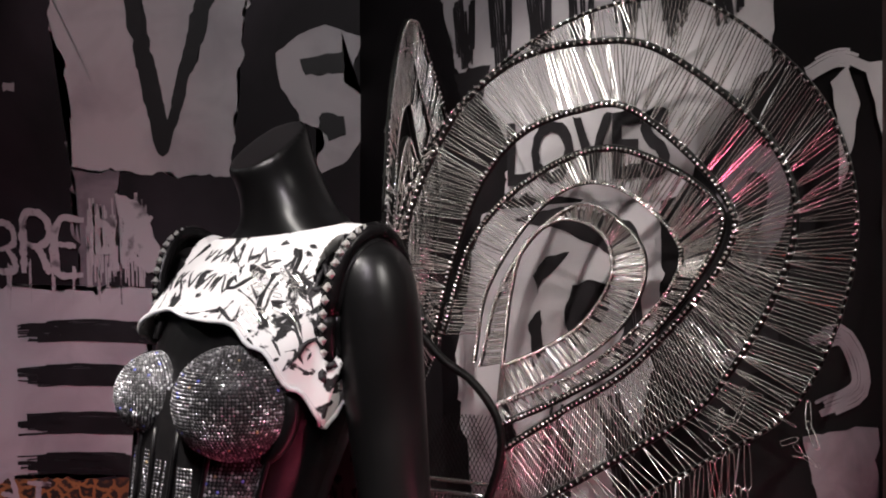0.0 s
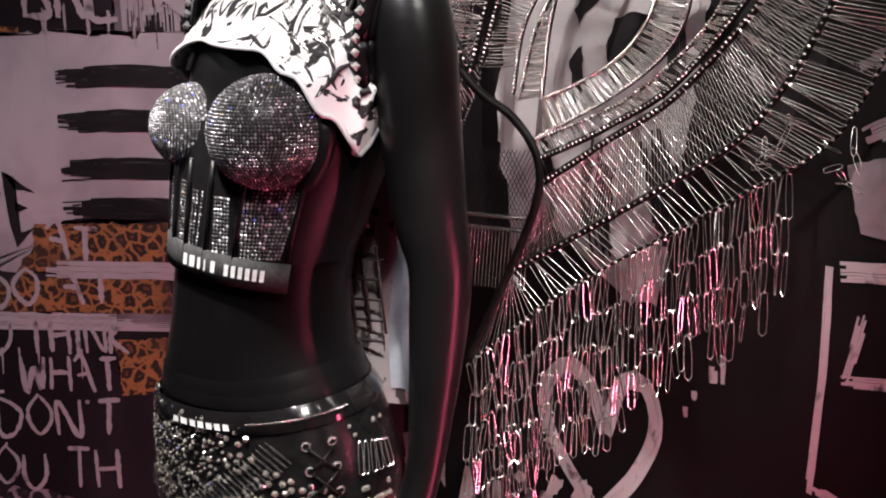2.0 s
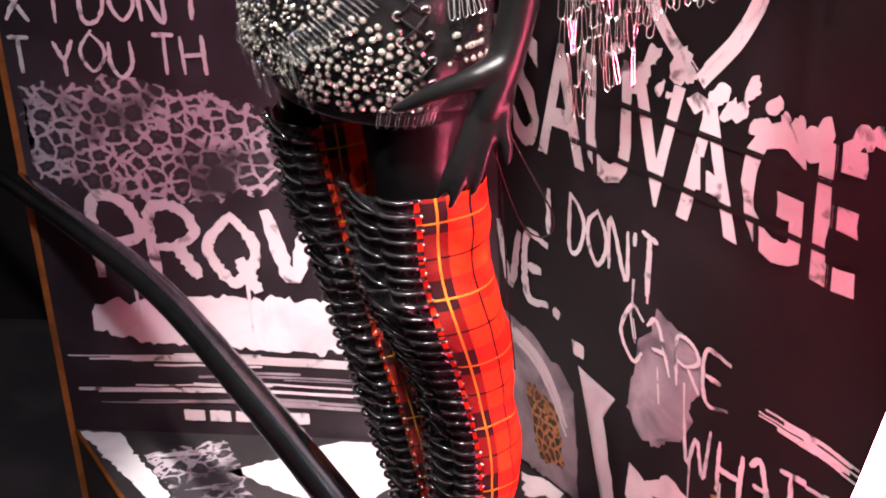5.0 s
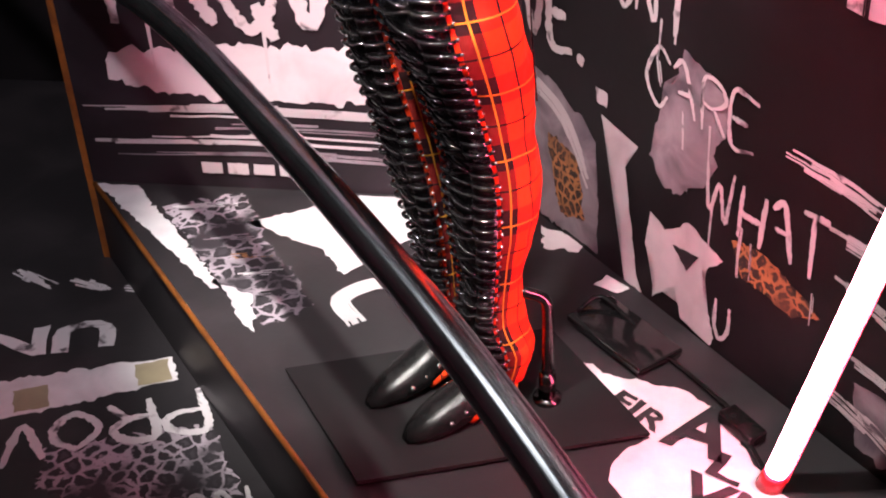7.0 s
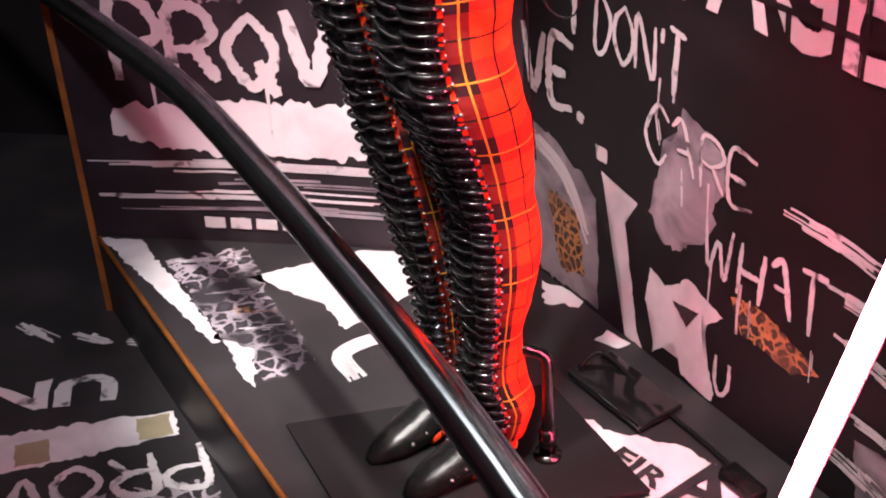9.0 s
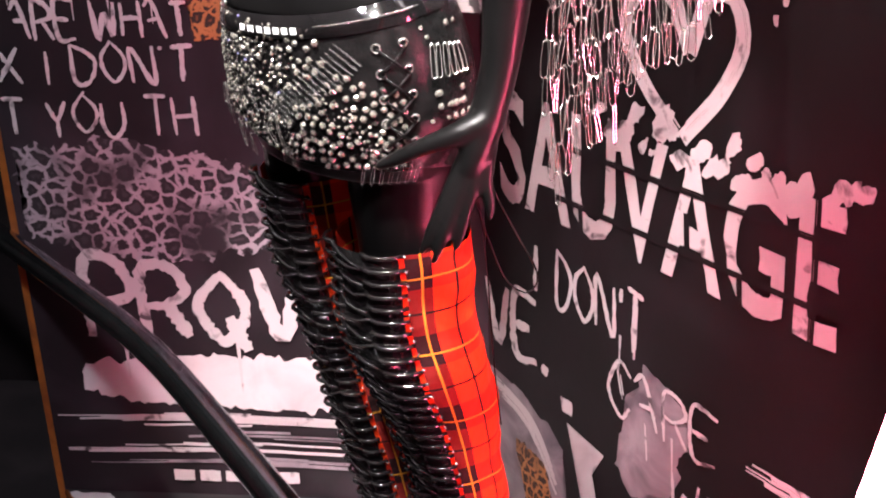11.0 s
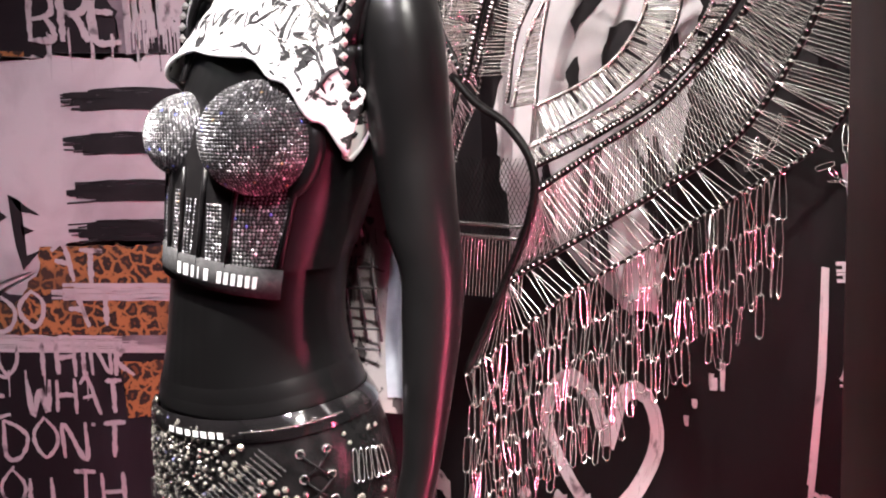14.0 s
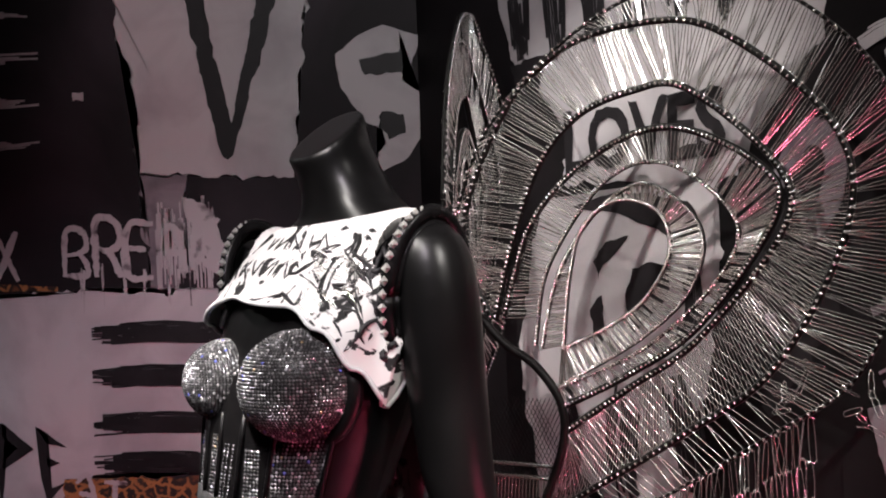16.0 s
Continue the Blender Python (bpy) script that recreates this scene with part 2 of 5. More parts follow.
def loft(bm, rings, closed=True, caps=True, uv=None):
    """Skins rings of points, each as long as the next."""
    rows = [[bm.verts.new(p) for p in r] for r in rings]
    n = len(rows[0])
    layer = bm.loops.layers.uv.verify() if uv else None
    for i, (a, b) in enumerate(zip(rows, rows[1:])):
        for j in range(n if closed else n - 1):
            k = (j + 1) % n
            f = bm.faces.new((a[j], a[k], b[k], b[j]))
            if layer:
                for loop, (ii, jj) in zip(f.loops, ((i, j), (i, j + 1), (i + 1, j + 1), (i + 1, j))):
                    loop[layer].uv = uv(ii, jj)
    if caps and closed:
        bm.faces.new(list(reversed(rows[0])))
        bm.faces.new(rows[-1])
    return rows


def tube(bm, points, radius, sides=8, caps=True):
    """A tube along points; radius a number or one a point."""
    pts = [Vector(p) for p in points]
    radii = radius if isinstance(radius, (list, tuple)) else [radius] * len(pts)
    rings, side = [], None
    for i, p in enumerate(pts):
        way = (pts[min(i + 1, len(pts) - 1)] - pts[max(i - 1, 0)]).normalized()
        if side is None:
            side = way.cross(Vector((0, 0, 1)) if abs(way.z) < 0.9 else Vector((1, 0, 0))).normalized()
        side = (side - way * side.dot(way)).normalized()
        up = way.cross(side)
        rings.append([p + radii[i] * (math.cos(a) * side + math.sin(a) * up) for a in [2 * math.pi * k / sides for k in range(sides)]])
    return loft(bm, rings, caps=caps)


def glide(points, n):
    """n places at even steps along a smooth curve through points."""
    p = [Vector(q) for q in points]
    p = [2 * p[0] - p[1]] + p + [2 * p[-1] - p[-2]]
    fine = []
    for a, b, c, d in zip(p, p[1:], p[2:], p[3:]):
        for k in range(24):
            t = k / 24
            fine.append(0.5 * (2 * b + (c - a) * t + (2 * a - 5 * b + 4 * c - d) * t * t + (3 * b - a - 3 * c + d) * t**3))
    fine.append(p[-2])
    far = [0.0]
    for a, b in zip(fine, fine[1:]):
        far.append(far[-1] + (b - a).length)
    out, j = [], 0
    for i in range(n):
        s = far[-1] * i / (n - 1)
        while j < len(far) - 2 and far[j + 1] < s:
            j += 1
        w = (s - far[j]) / max(far[j + 1] - far[j], 1e-9)
        out.append(fine[j].lerp(fine[j + 1], min(max(w, 0), 1)))
    return out


class Sheet:
    """A flat surface: origin, its right and its up; prints lie a hair proud of it."""

    def __init__(self, origin, right, up):
        self.o, self.r, self.u = Vector(origin), Vector(right).normalized(), Vector(up).normalized()
        self.n = self.r.cross(self.u)

    def at(self, s, z, off=0.0):
        return self.o + self.r * s + self.u * z + self.n * off

    def matrix(self, s, z, off, turn=0.0):
        m = Matrix((self.r, self.u, self.n)).transposed().to_4x4()
        m.translation = self.at(s, z, off)
        return m @ pose(0, 0, 0, 0, 0, turn)


def ragged(sheet, corners, mat, parent, layer=1, rough=0.012, seed=0, name="print_patch"):
    """A printed patch with torn edges, through its corners in order."""
    rng, bm, pts = random.Random(seed), bmesh.new(), []
    for (a, b), (c, d) in zip(corners, corners[1:] + corners[:1]):
        far = max(math.hypot(c - a, d - b), 1e-6)
        n = max(3, int(far / 0.008))
        for k in range(n):
            t = k / n
            pts.append((a + (c - a) * t, b + (d - b) * t, (d - b) / far, -(c - a) / far, min(1.0, 4 * t * (1 - t) + 0.15)))
    vs = []
    for s, z, nx, nz, ease in pts:
        w = (1.1 * noise.noise(Vector((s * 28, z * 28, seed))) + 0.8 * noise.noise(Vector((s * 90, z * 90, seed + 9))) + 0.45 * rng.uniform(-1, 1)) * rough * ease
        vs.append(bm.verts.new(sheet.at(s + w * nx, z + w * nz, 0.0012 * layer)))
    bm.faces.new(vs)
    bmesh.ops.triangulate(bm, faces=bm.faces[:])
    bm.normal_update()
    return part(name, bm, mat, parent, smooth=False)


def brush(sheet, points, width, mat, parent, layer=2, seed=0, hairs=12, fray=0.05, name="brush_stroke"):
    """A dry brush stroke along points: bristle tracks that start and stop unevenly."""
    rng, bm = random.Random(seed), bmesh.new()
    line = glide([(s, z, 0) for s, z in points], 18)
    total = sum((b - a).length for a, b in zip(line, line[1:]))
    for h in range(hairs):
        off = (h + 0.5) / hairs - 0.5
        w = width / hairs * rng.uniform(0.75, 1.35)
        edge = abs(off) * 2
        a = int(18 * min(0.45, fray / total * rng.random() * (0.5 + edge)))
        b = 18 - int(18 * min(0.45, fray / total * rng.random() * (0.5 + 1.6 * edge)))
        if b - a < 3 or rng.random() < 0.04:
            continue
        prev = None
        for i in range(a, b):
            way = (line[min(i + 1, 17)] - line[max(i - 1, 0)]).normalized()
            side = Vector((-way.y, way.x, 0))
            c = line[i] + side * (off * width + 0.06 * width * noise.noise(line[i] * 40 + Vector((0, 0, h * 0.3 + seed))))
            pair = [bm.verts.new(sheet.at(q.x, q.y, 0.0012 * layer)) for q in (c - side * w / 2, c + side * w / 2)]
            if prev:
                bm.faces.new((prev[0], pair[0], pair[1], prev[1]))
            prev = pair
    return part(name, bm, mat, parent, smooth=False)


def letters(sheet, text, s, z, height, width, mat, parent, layer=3, turn=0.0, shake=0.003, thick=0.0, name="lettering"):
    """Words from the built-in font, fitted to a height and a width, with a shaken outline."""
    cu = bpy.data.curves.new(name, "FONT")
    cu.body, cu.size, cu.offset, cu.resolution_u = text, 1.0, thick, 3
    ob = bpy.data.objects.new(name, cu)
    scene.collection.objects.link(ob)
    bpy.context.view_layer.update()
    me = bpy.data.meshes.new_from_object(ob.evaluated_get(bpy.context.evaluated_depsgraph_get()))
    bpy.data.objects.remove(ob)
    bm = bmesh.new()
    bm.from_mesh(me)
    bmesh.ops.subdivide_edges(bm, edges=bm.edges[:], cuts=1)
    xs, ys = [v.co.x for v in bm.verts], [v.co.y for v in bm.verts]
    lo, wide, low, tall = min(xs), max(xs) - min(xs), min(ys), max(ys) - min(ys)
    m = sheet.matrix(s, z, 0.0012 * layer, turn)
    for v in bm.verts:
        x, y = (v.co.x - lo) / wide * width, (v.co.y - low) / tall * height
        q = Vector((x * 45, y * 45, len(text)))
        x, y = x + shake * (noise.noise(q) + random.uniform(-0.5, 0.5)), y + shake * (noise.noise(q + Vector((7, 3, 1))) + random.uniform(-0.5, 0.5))
        v.co = m @ Vector((x, y, 0))
    return part(name, bm, mat, parent, smooth=False)


STROKES = {
    "A": "05 36 60|13 53", "B": "00 06 46 54 33 03|33 52 50 00", "C": "65 36 04 02 30 61", "D": "06 00 40 63 45 06", "E": "66 06 00 60|03 43", "F": "66 06 00|03 43",
    "H": "06 00|66 60|03 63", "I": "36 30", "K": "06 00|66 03 60", "L": "06 00 60", "N": "00 06 60 66", "O": "36 04 02 30 62 64 36", "P": "00 06 46 64 43 03", "Q": "36 04 02 30 62 64 36|42 6/",
    "R": "00 06 46 64 33 03|33 60", "S": "65 36 05 33 61 30 01", "T": "06 66|36 30", "U": "06 02 30 62 66", "V": "06 30 66", "W": "06 10 34 50 66", "X": "06 60|66 00", "Y": "06 33 66|33 30",
    "'": "36 35", ".": "10 21", "J": "66 62 30 01", "M": "00 06 33 66 60",
}


def scrawl(sheet, text, s, z, height, width, mat, parent, layer=3, turn=0.0, pen=0.15, wild=0.05, drips=0, seed=0, name="lettering"):
    """Hand-painted words: every letter a few uneven brush strokes, on a line of a given height and width."""
    rng, bm = random.Random(seed + len(text)), bmesh.new()
    step = {" ": 0.55, "I": 0.55, "'": 0.35, ".": 0.45, "W": 1.25, "M": 1.2}
    total = sum(step.get(c, 1.0) for c in text)
    m = sheet.matrix(s, z, 0.0012 * layer, turn)
    x0, deep = 0.0, 0.0
    for c in text:
        deep = deep % 0.0006
        cell = width * step.get(c, 1.0) / total
        grow, rise, lean = rng.uniform(0.9, 1.08), rng.uniform(-0.06, 0.05) * height, rng.uniform(-0.08, 0.08)
        for run in STROKES.get(c, "").split("|"):
            deep += 0.0002
            pts = [((ord(k[0]) - 48) / 6, (ord(k[1]) - 48) / 6) for k in run.split()]
            if len(pts) < 2:
                continue
            pts = [(a + rng.uniform(-wild, wild), b * grow + rng.uniform(-wild, wild)) for a, b in pts]
            pts = [Vector((x0 + cell * (0.10 + 0.76 * (a + lean * b)), rise + b * height, 0)) for a, b in pts]
            line, w = glide(pts, 8 * len(pts)), pen * height * rng.uniform(0.8, 1.15)
            prev = None
            for i, q in enumerate(line):
                way = (line[min(i + 1, len(line) - 1)] - line[max(i - 1, 0)]).normalized()
                side = Vector((-way.y, way.x, 0))
                f = i / (len(line) - 1)
                half = 0.5 * w * (0.62 + 0.38 * min(1.0, 6 * f, 5 * (1 - f))) * (1 + 0.3 * noise.noise(q * 120 + Vector((0, 0, seed))))
                pair = [bm.verts.new(m @ (q + Vector((0, 0, deep + 0.000006 * i)) + side * (k * half * (1 + 0.22 * rng.uniform(-1, 1))))) for k in (-1, 1)]
                if prev:
                    bm.faces.new((prev[0], prev[1], pair[1], pair[0]))
                prev = pair
        if rng.random() < drips:
            a, w = x0 + cell * rng.uniform(0.2, 0.7), 0.03 * height
            foot = -height * rng.uniform(0.25, 0.8)
            bm.faces.new([bm.verts.new(m @ Vector(q)) for q in ((a - w, 0.1 * height, -0.0003), (a - 0.4 * w, foot, -0.0003), (a + 0.4 * w, foot, -0.0003), (a + w, 0.1 * height, -0.0003))])
        x0 += cell
    bmesh.ops.recalc_face_normals(bm, faces=bm.faces[:])
    return part(name, bm, mat, parent, smooth=False)


# ---- the room ----
STAGE = 0.18
CORNER, ALONG = Vector((-0.14, 2.01, 0)), Vector((0.639, -0.769, 0))
BACK = Sheet((0, 2.01, 0), (1, 0, 0), (0, 0, 1))
SIDE = Sheet(CORNER, ALONG, (0, 0, 1))


def slab(name, sheet, s0, s1, z0, z1, thick, mat, label, category="wall"):
    bm = bmesh.new()
    q = [sheet.at(s, z, off) for off in (0, -thick) for s, z in ((s0, z0), (s1, z0), (s1, z1), (s0, z1))]
    v = [bm.verts.new(p) for p in q]
    for f in ((0, 1, 2, 3), (7, 6, 5, 4), (0, 4, 5, 1), (1, 5, 6, 2), (2, 6, 7, 3), (3, 7, 4, 0)):
        bm.faces.new([v[i] for i in f])
    bmesh.ops.recalc_face_normals(bm, faces=bm.faces[:])
    return tagged(part(name, bm, mat, smooth=False), label, category, kind="structure")


wall_back = slab("wall_back", BACK, -0.964, -0.14, 0.0, 2.9, 0.08, M_PRINT, "dark printed wall with white brush strokes and words")
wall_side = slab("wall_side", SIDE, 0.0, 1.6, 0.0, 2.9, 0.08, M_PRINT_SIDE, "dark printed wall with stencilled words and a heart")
# black sheet added where only darkness shows past the printed wall
LEFT = Sheet((-0.964, 2.75, 0), (1, 0, 0), (0, 0, 1))
dark_backdrop = slab("dark_backdrop", LEFT, -2.2, 0.3, 0.0, 2.9, 0.08, M_VOID, "black sheet added behind the dark space beside the printed display")
# unseen walls, added to close the room and feed grey into reflections
slab("wall_far_left", Sheet((-3.1, -1.2, 0), (0, 1, 0), (0, 0, 1)), 0, 4.0, 0.0, 2.9, 0.08, M_HALL, "unseen plain grey wall added to close the hall")
slab("wall_behind", Sheet((3.0, -1.2, 0), (-1, 0, 0), (0, 0, 1)), 0, 6.1, 0.0, 2.9, 0.08, M_HALL, "unseen plain grey wall added behind the visitor")
slab("wall_right", Sheet((1.2, 0.78, 0), (1.8, -1.98, 0), (0, 0, 1)), -0.4, 2.7, 0.0, 2.9, 0.08, M_HALL, "unseen plain grey wall added to close the hall")
bm = bmesh.new()
add_box(bm, (-3.2, -1.3, -0.06), (3.1, 2.9, 0.0))
floor = tagged(part("floor", bm, M_FLOOR, smooth=False), "dark walkway floor with pale printed words and leopard spots", "floor", kind="structure")
# unseen lid over the room, added to close it
bm = bmesh.new()
add_box(bm, (-3.2, -1.3, 2.9), (3.1, 2.9, 2.98))
tagged(part("ceiling", bm, M_VOID, smooth=False), "unseen plain black ceiling added to close the room", "ceiling", kind="structure")

# platform: a strip between the side wall and an edge that runs along it
EDGE = Vector((0.629, -0.777, 0)).normalized()
E0 = Vector((-0.963, 2.01, 0))
bm = bmesh.new()
plan = [E0, E0 + EDGE * 2.6, E0 + EDGE * 2.6 + Vector((0.777, 0.629, 0)) * 0.655, CORNER + Vector((0.0, 0.0, 0))]
low, high = [bm.verts.new((p.x, p.y, 0)) for p in plan], [bm.verts.new((p.x, p.y, STAGE)) for p in plan]
bm.faces.new(high)
bm.faces.new(list(reversed(low)))
for i in range(4):
    bm.faces.new((low[i], low[(i + 1) % 4], high[(i + 1) % 4], high[i]))
bmesh.ops.recalc_face_normals(bm, faces=bm.faces[:])
stage = tagged(part("platform", bm, M_FLOOR, smooth=False), "low display platform covered in dark graffiti print", "platform", kind="structure")
bm = bmesh.new()
side = Vector((EDGE.y, -EDGE.x, 0))
tube(bm, [E0 + EDGE * 0.012 + side * 0.001 + Vector((0, 0, STAGE)), E0 + EDGE * 2.6 + side * 0.001 + Vector((0, 0, STAGE))], 0.005, 6)
part("edge_trim", bm, M_COPPER_AND_GLOW, stage, "thin worn gold edge strip")
# wall's end face: the orange light falling on it is painted in
bm = bmesh.new()
add_box(bm, (-0.978, 2.012, 0.0), (-0.9645, 2.09, 2.9))
tagged(part("trim", bm, M_COPPER_AND_GLOW, smooth=False), "end face of the printed wall, orange light put in its colour", "trim", kind="structure")
# near post; its red is a glow painted on, not a lacquer
bm = bmesh.new()
add_box(bm, (0.187, 0.38, 0.0), (0.31, 0.487, 2.9), None, 0.006)
tagged(part("post", bm, M_POST_GLOW), "dark post close to the visitor, red glow put in its colour", "post", kind="structure")

# ---- prints on the back wall ----
W = wall_back
ragged(BACK, [(-0.64, 2.45), (-0.29, 2.45), (-0.345, 1.815), (-0.52, 1.825), (-0.60, 1.83), (-0.605, 1.95), (-0.635, 2.05)], M_WHITE, W, 1, 0.01, 1)
ragged(BACK, [(-0.60, 1.83), (-0.52, 1.825), (-0.525, 1.70), (-0.55, 1.63), (-0.585, 1.64), (-0.60, 1.74)], M_GREY, W, 1, 0.012, 2)
ragged(BACK, [(-0.592, 2.44), (-0.562, 2.44), (-0.445, 1.905), (-0.325, 2.44), (-0.262, 2.44), (-0.442, 1.86), (-0.452, 1.847), (-0.466, 1.865)], M_BLACK, W, 2, 0.005, 3, "big_letter_shape")
ragged(BACK, [(-0.273, 2.01), (-0.235, 2.04), (-0.195, 2.055), (-0.135, 2.035), (-0.15, 1.99), (-0.165, 1.965), (-0.135, 1.94), (-0.133, 1.88), (-0.16, 1.84), (-0.20, 1.82), (-0.215, 1.835), (-0.195, 1.865), (-0.20, 1.89), (-0.235, 1.90), (-0.24, 1.92), (-0.265, 1.955)], M_WHITE, W, 1, 0.0025, 4, "curved_letter_shape")
ragged(BACK, [(-0.235, 2.0), (-0.165, 2.012), (-0.165, 1.978), (-0.225, 1.975)], M_BLACK, W, 2, 0.004, 31)
ragged(BACK, [(-0.20, 1.915), (-0.165, 1.91), (-0.162, 1.88), (-0.19, 1.87), (-0.205, 1.89)], M_BLACK, W, 2, 0.004, 32)
ragged(BACK, [(-0.708, 1.966), (-0.69, 1.966), (-0.69, 1.951), (-0.708, 1.951)], M_WHITE, W, 1, 0.003, 5)
for k in range(4):
    brush(BACK, [(-0.90, 2.10 - 0.075 * k), (-0.765, 2.095 - 0.07 * k)], 0.018, M_WHITE, W, 1, 20 + k, 6)
scrawl(BACK, "X", -0.845, 1.655, 0.075, 0.045, M_WORN, W, 2, 0, 0.13, 0.05, 0, 1)
scrawl(BACK, "BREAK", -0.730, 1.668, 0.080, 0.265, M_WORN, W, 4, -1, 0.14, 0.05, 0.9, 2)
for k in range(7):
    s = -0.70 + 0.036 * k
    brush(BACK, [(s, 1.685), (s + 0.002, 1.63 - 0.02 * (k % 3))], 0.006, M_WORN, W, 2, 30 + k, 3)
for k in range(8):
    s = -0.57 + 0.012 * k
    brush(BACK, [(s, 1.79 - 0.01 * (k % 3)), (s + 0.004, 1.64)], 0.014, M_WORN, W, 2, 40 + k, 5)
ragged(BACK, [(-0.53, 1.79), (-0.48, 1.765), (-0.44, 1.65), (-0.455, 1.645), (-0.50, 1.70)], M_WORN, W, 3, 0.006, 6)
brush(BACK, [(-0.96, 1.655), (-0.74, 1.645)], 0.012, M_ORANGE, W, 1, 50, 5)
ragged(BACK, [(-0.95, 1.635), (-0.46, 1.64), (-0.50, 1.35), (-0.70, 1.34), (-0.72, 1.26), (-0.955, 1.25)], M_WHITE, W, 1, 0.008, 7)
for k, z in enumerate((1.568, 1.498, 1.422, 1.358)):
    brush(BACK, [(-0.685, z), (-0.56, z + 0.004), (-0.42, z - 0.006)], 0.034, M_BLACK, W, 2, 60 + k, 14, 0.05)
    brush(BACK, [(-0.68, z + 0.002), (-0.45, z - 0.004)], 0.026, M_BLACK, W, 3, 160 + k, 9, 0.05)
for poly in ([(-0.925, 1.425), (-0.905, 1.43), (-0.902, 1.31), (-0.868, 1.345), (-0.905, 1.285)], [(-0.853, 1.43), (-0.832, 1.425), (-0.835, 1.34), (-0.8405, 1.28), (-0.848, 1.34)], [(-0.84, 1.43), (-0.786, 1.385), (-0.84, 1.352), (-0.838, 1.366), (-0.812, 1.387), (-0.838, 1.405)],
             [(-0.783, 1.422), (-0.762, 1.41), (-0.757, 1.318), (-0.765, 1.297), (-0.775, 1.34)], [(-0.783, 1.422), (-0.731, 1.387), (-0.764, 1.394)], [(-0.765, 1.372), (-0.742, 1.362), (-0.762, 1.355)], [(-0.765, 1.297), (-0.731, 1.332), (-0.757, 1.322)]):
    ragged(BACK, poly, M_BLACK, W, 2.2, 0.0012, 7, "spiky_letter_stroke")
ragged(BACK, [(-0.735, 1.335), (-0.30, 1.335), (-0.30, 1.26), (-0.77, 1.255), (-0.74, 1.295)], M_ORANGE, W, 2, 0.007, 8)
ragged(BACK, [(-0.955, 1.243), (-0.52, 1.25), (-0.50, 1.185), (-0.955, 1.195)], M_ORANGE, W, 2, 0.007, 9)
brush(BACK, [(-0.72, 1.262), (-0.40, 1.258)], 0.028, M_WHITE, W, 3, 70, 10)
brush(BACK, [(-0.96, 1.178), (-0.40, 1.172)], 0.030, M_WHITE, W, 2, 71, 12)
brush(BACK, [(-0.62, 1.182), (-0.40, 1.178)], 0.016, M_GREY, W, 3, 72, 8)
scrawl(BACK, "K I DO AT", -0.95, 1.20, 0.058, 0.345, M_WORN, W, 4, 1, 0.13, 0.05, 0, 3)
scrawl(BACK, "AT", -0.722, 1.28, 0.058, 0.095, M_WORN, W, 4, -3, 0.14, 0.05, 0, 4)
scrawl(BACK, "T YOU THINK", -0.955, 1.128, 0.060, 0.37, M_WORN, W, 4, -1, 0.13, 0.05, 0.3, 5)
scrawl(BACK, "ARE WHAT", -0.915, 1.058, 0.062, 0.31, M_WORN, W, 4, 0, 0.125, 0.05, 0, 6)
scrawl(BACK, "X I DON'T", -0.95, 0.984, 0.062, 0.345, M_WORN, W, 4, 0, 0.125, 0.05, 0, 7)
scrawl(BACK, "T YOU TH", -0.955, 0.893, 0.066, 0.345, M_WORN, W, 4, 0, 0.115, 0.05, 0, 8)
ragged(BACK, [(-0.612, 1.145), (-0.40, 1.15), (-0.40, 1.05), (-0.605, 1.05)], M_ORANGE, W, 2, 0.006, 10)
ragged(BACK, [(-0.95, 0.87), (-0.75, 0.885), (-0.55, 0.84), (-0.50, 0.78), (-0.45, 0.70), (-0.70, 0.655), (-0.94, 0.70)], M_LEOPARD, W, 1, 0.014, 11)
scrawl(BACK, "PRQVOC", -0.865, 0.515, 0.140, 0.62, M_WORN, W, 3, 0, 0.175, 0.035, 0.5, 9)
ragged(BACK, [(-0.88, 0.455), (-0.70, 0.475), (-0.30, 0.48), (-0.25, 0.37), (-0.55, 0.365), (-0.78, 0.372), (-0.89, 0.40)], M_WHITE, W, 1, 0.012, 12)
for k, (a, b, z, w) in enumerate(((-0.95, -0.25, 0.335, 0.03), (-0.80, -0.25, 0.305, 0.022), (-0.94, -0.30, 0.275, 0.03), (-0.9, -0.25, 0.25, 0.02))):
    brush(BACK, [(a, z), ((a + b) / 2, z + 0.008), (b, z - 0.002)], w, M_GREY if k % 2 else M_WORN, W, 2 + 0.2 * k, 80 + k, 9, 0.45)
for k in range(5):
    ragged(BACK, [(-0.74 + 0.05 * k, 0.235), (-0.70 + 0.05 * k, 0.235), (-0.70 + 0.05 * k, 0.212), (-0.74 + 0.05 * k, 0.212)], M_WORN, W, 3, 0.002, 90 + k)

# ---- prints on the side wall ----
W = wall_side
ragged(SIDE, [(0.19, 2.35), (0.80, 2.35), (0.79, 1.90), (0.70, 1.86), (0.66, 1.76), (0.35, 1.77), (0.36, 1.86), (0.24, 1.96), (0.20, 2.1)], M_WHITE, W, 1, 0.012, 13)
for k in range(7):
    s = 0.25 + 0.078 * k
    brush(SIDE, [(s, 2.06), (s + 0.012, 1.955 - 0.01 * (k % 2))], 0.03, M_BLACK, W, 2, 100 + k, 6, 0.02)
    brush(SIDE, [(s + 0.03, 2.05), (s + 0.028, 1.96)], 0.014, M_BLACK, W, 2, 110 + k, 4, 0.02)
ragged(SIDE, [(0.24, 1.95), (0.32, 1.955), (0.30, 1.90), (0.27, 1.87)], M_BLACK, W, 2, 0.006, 14)
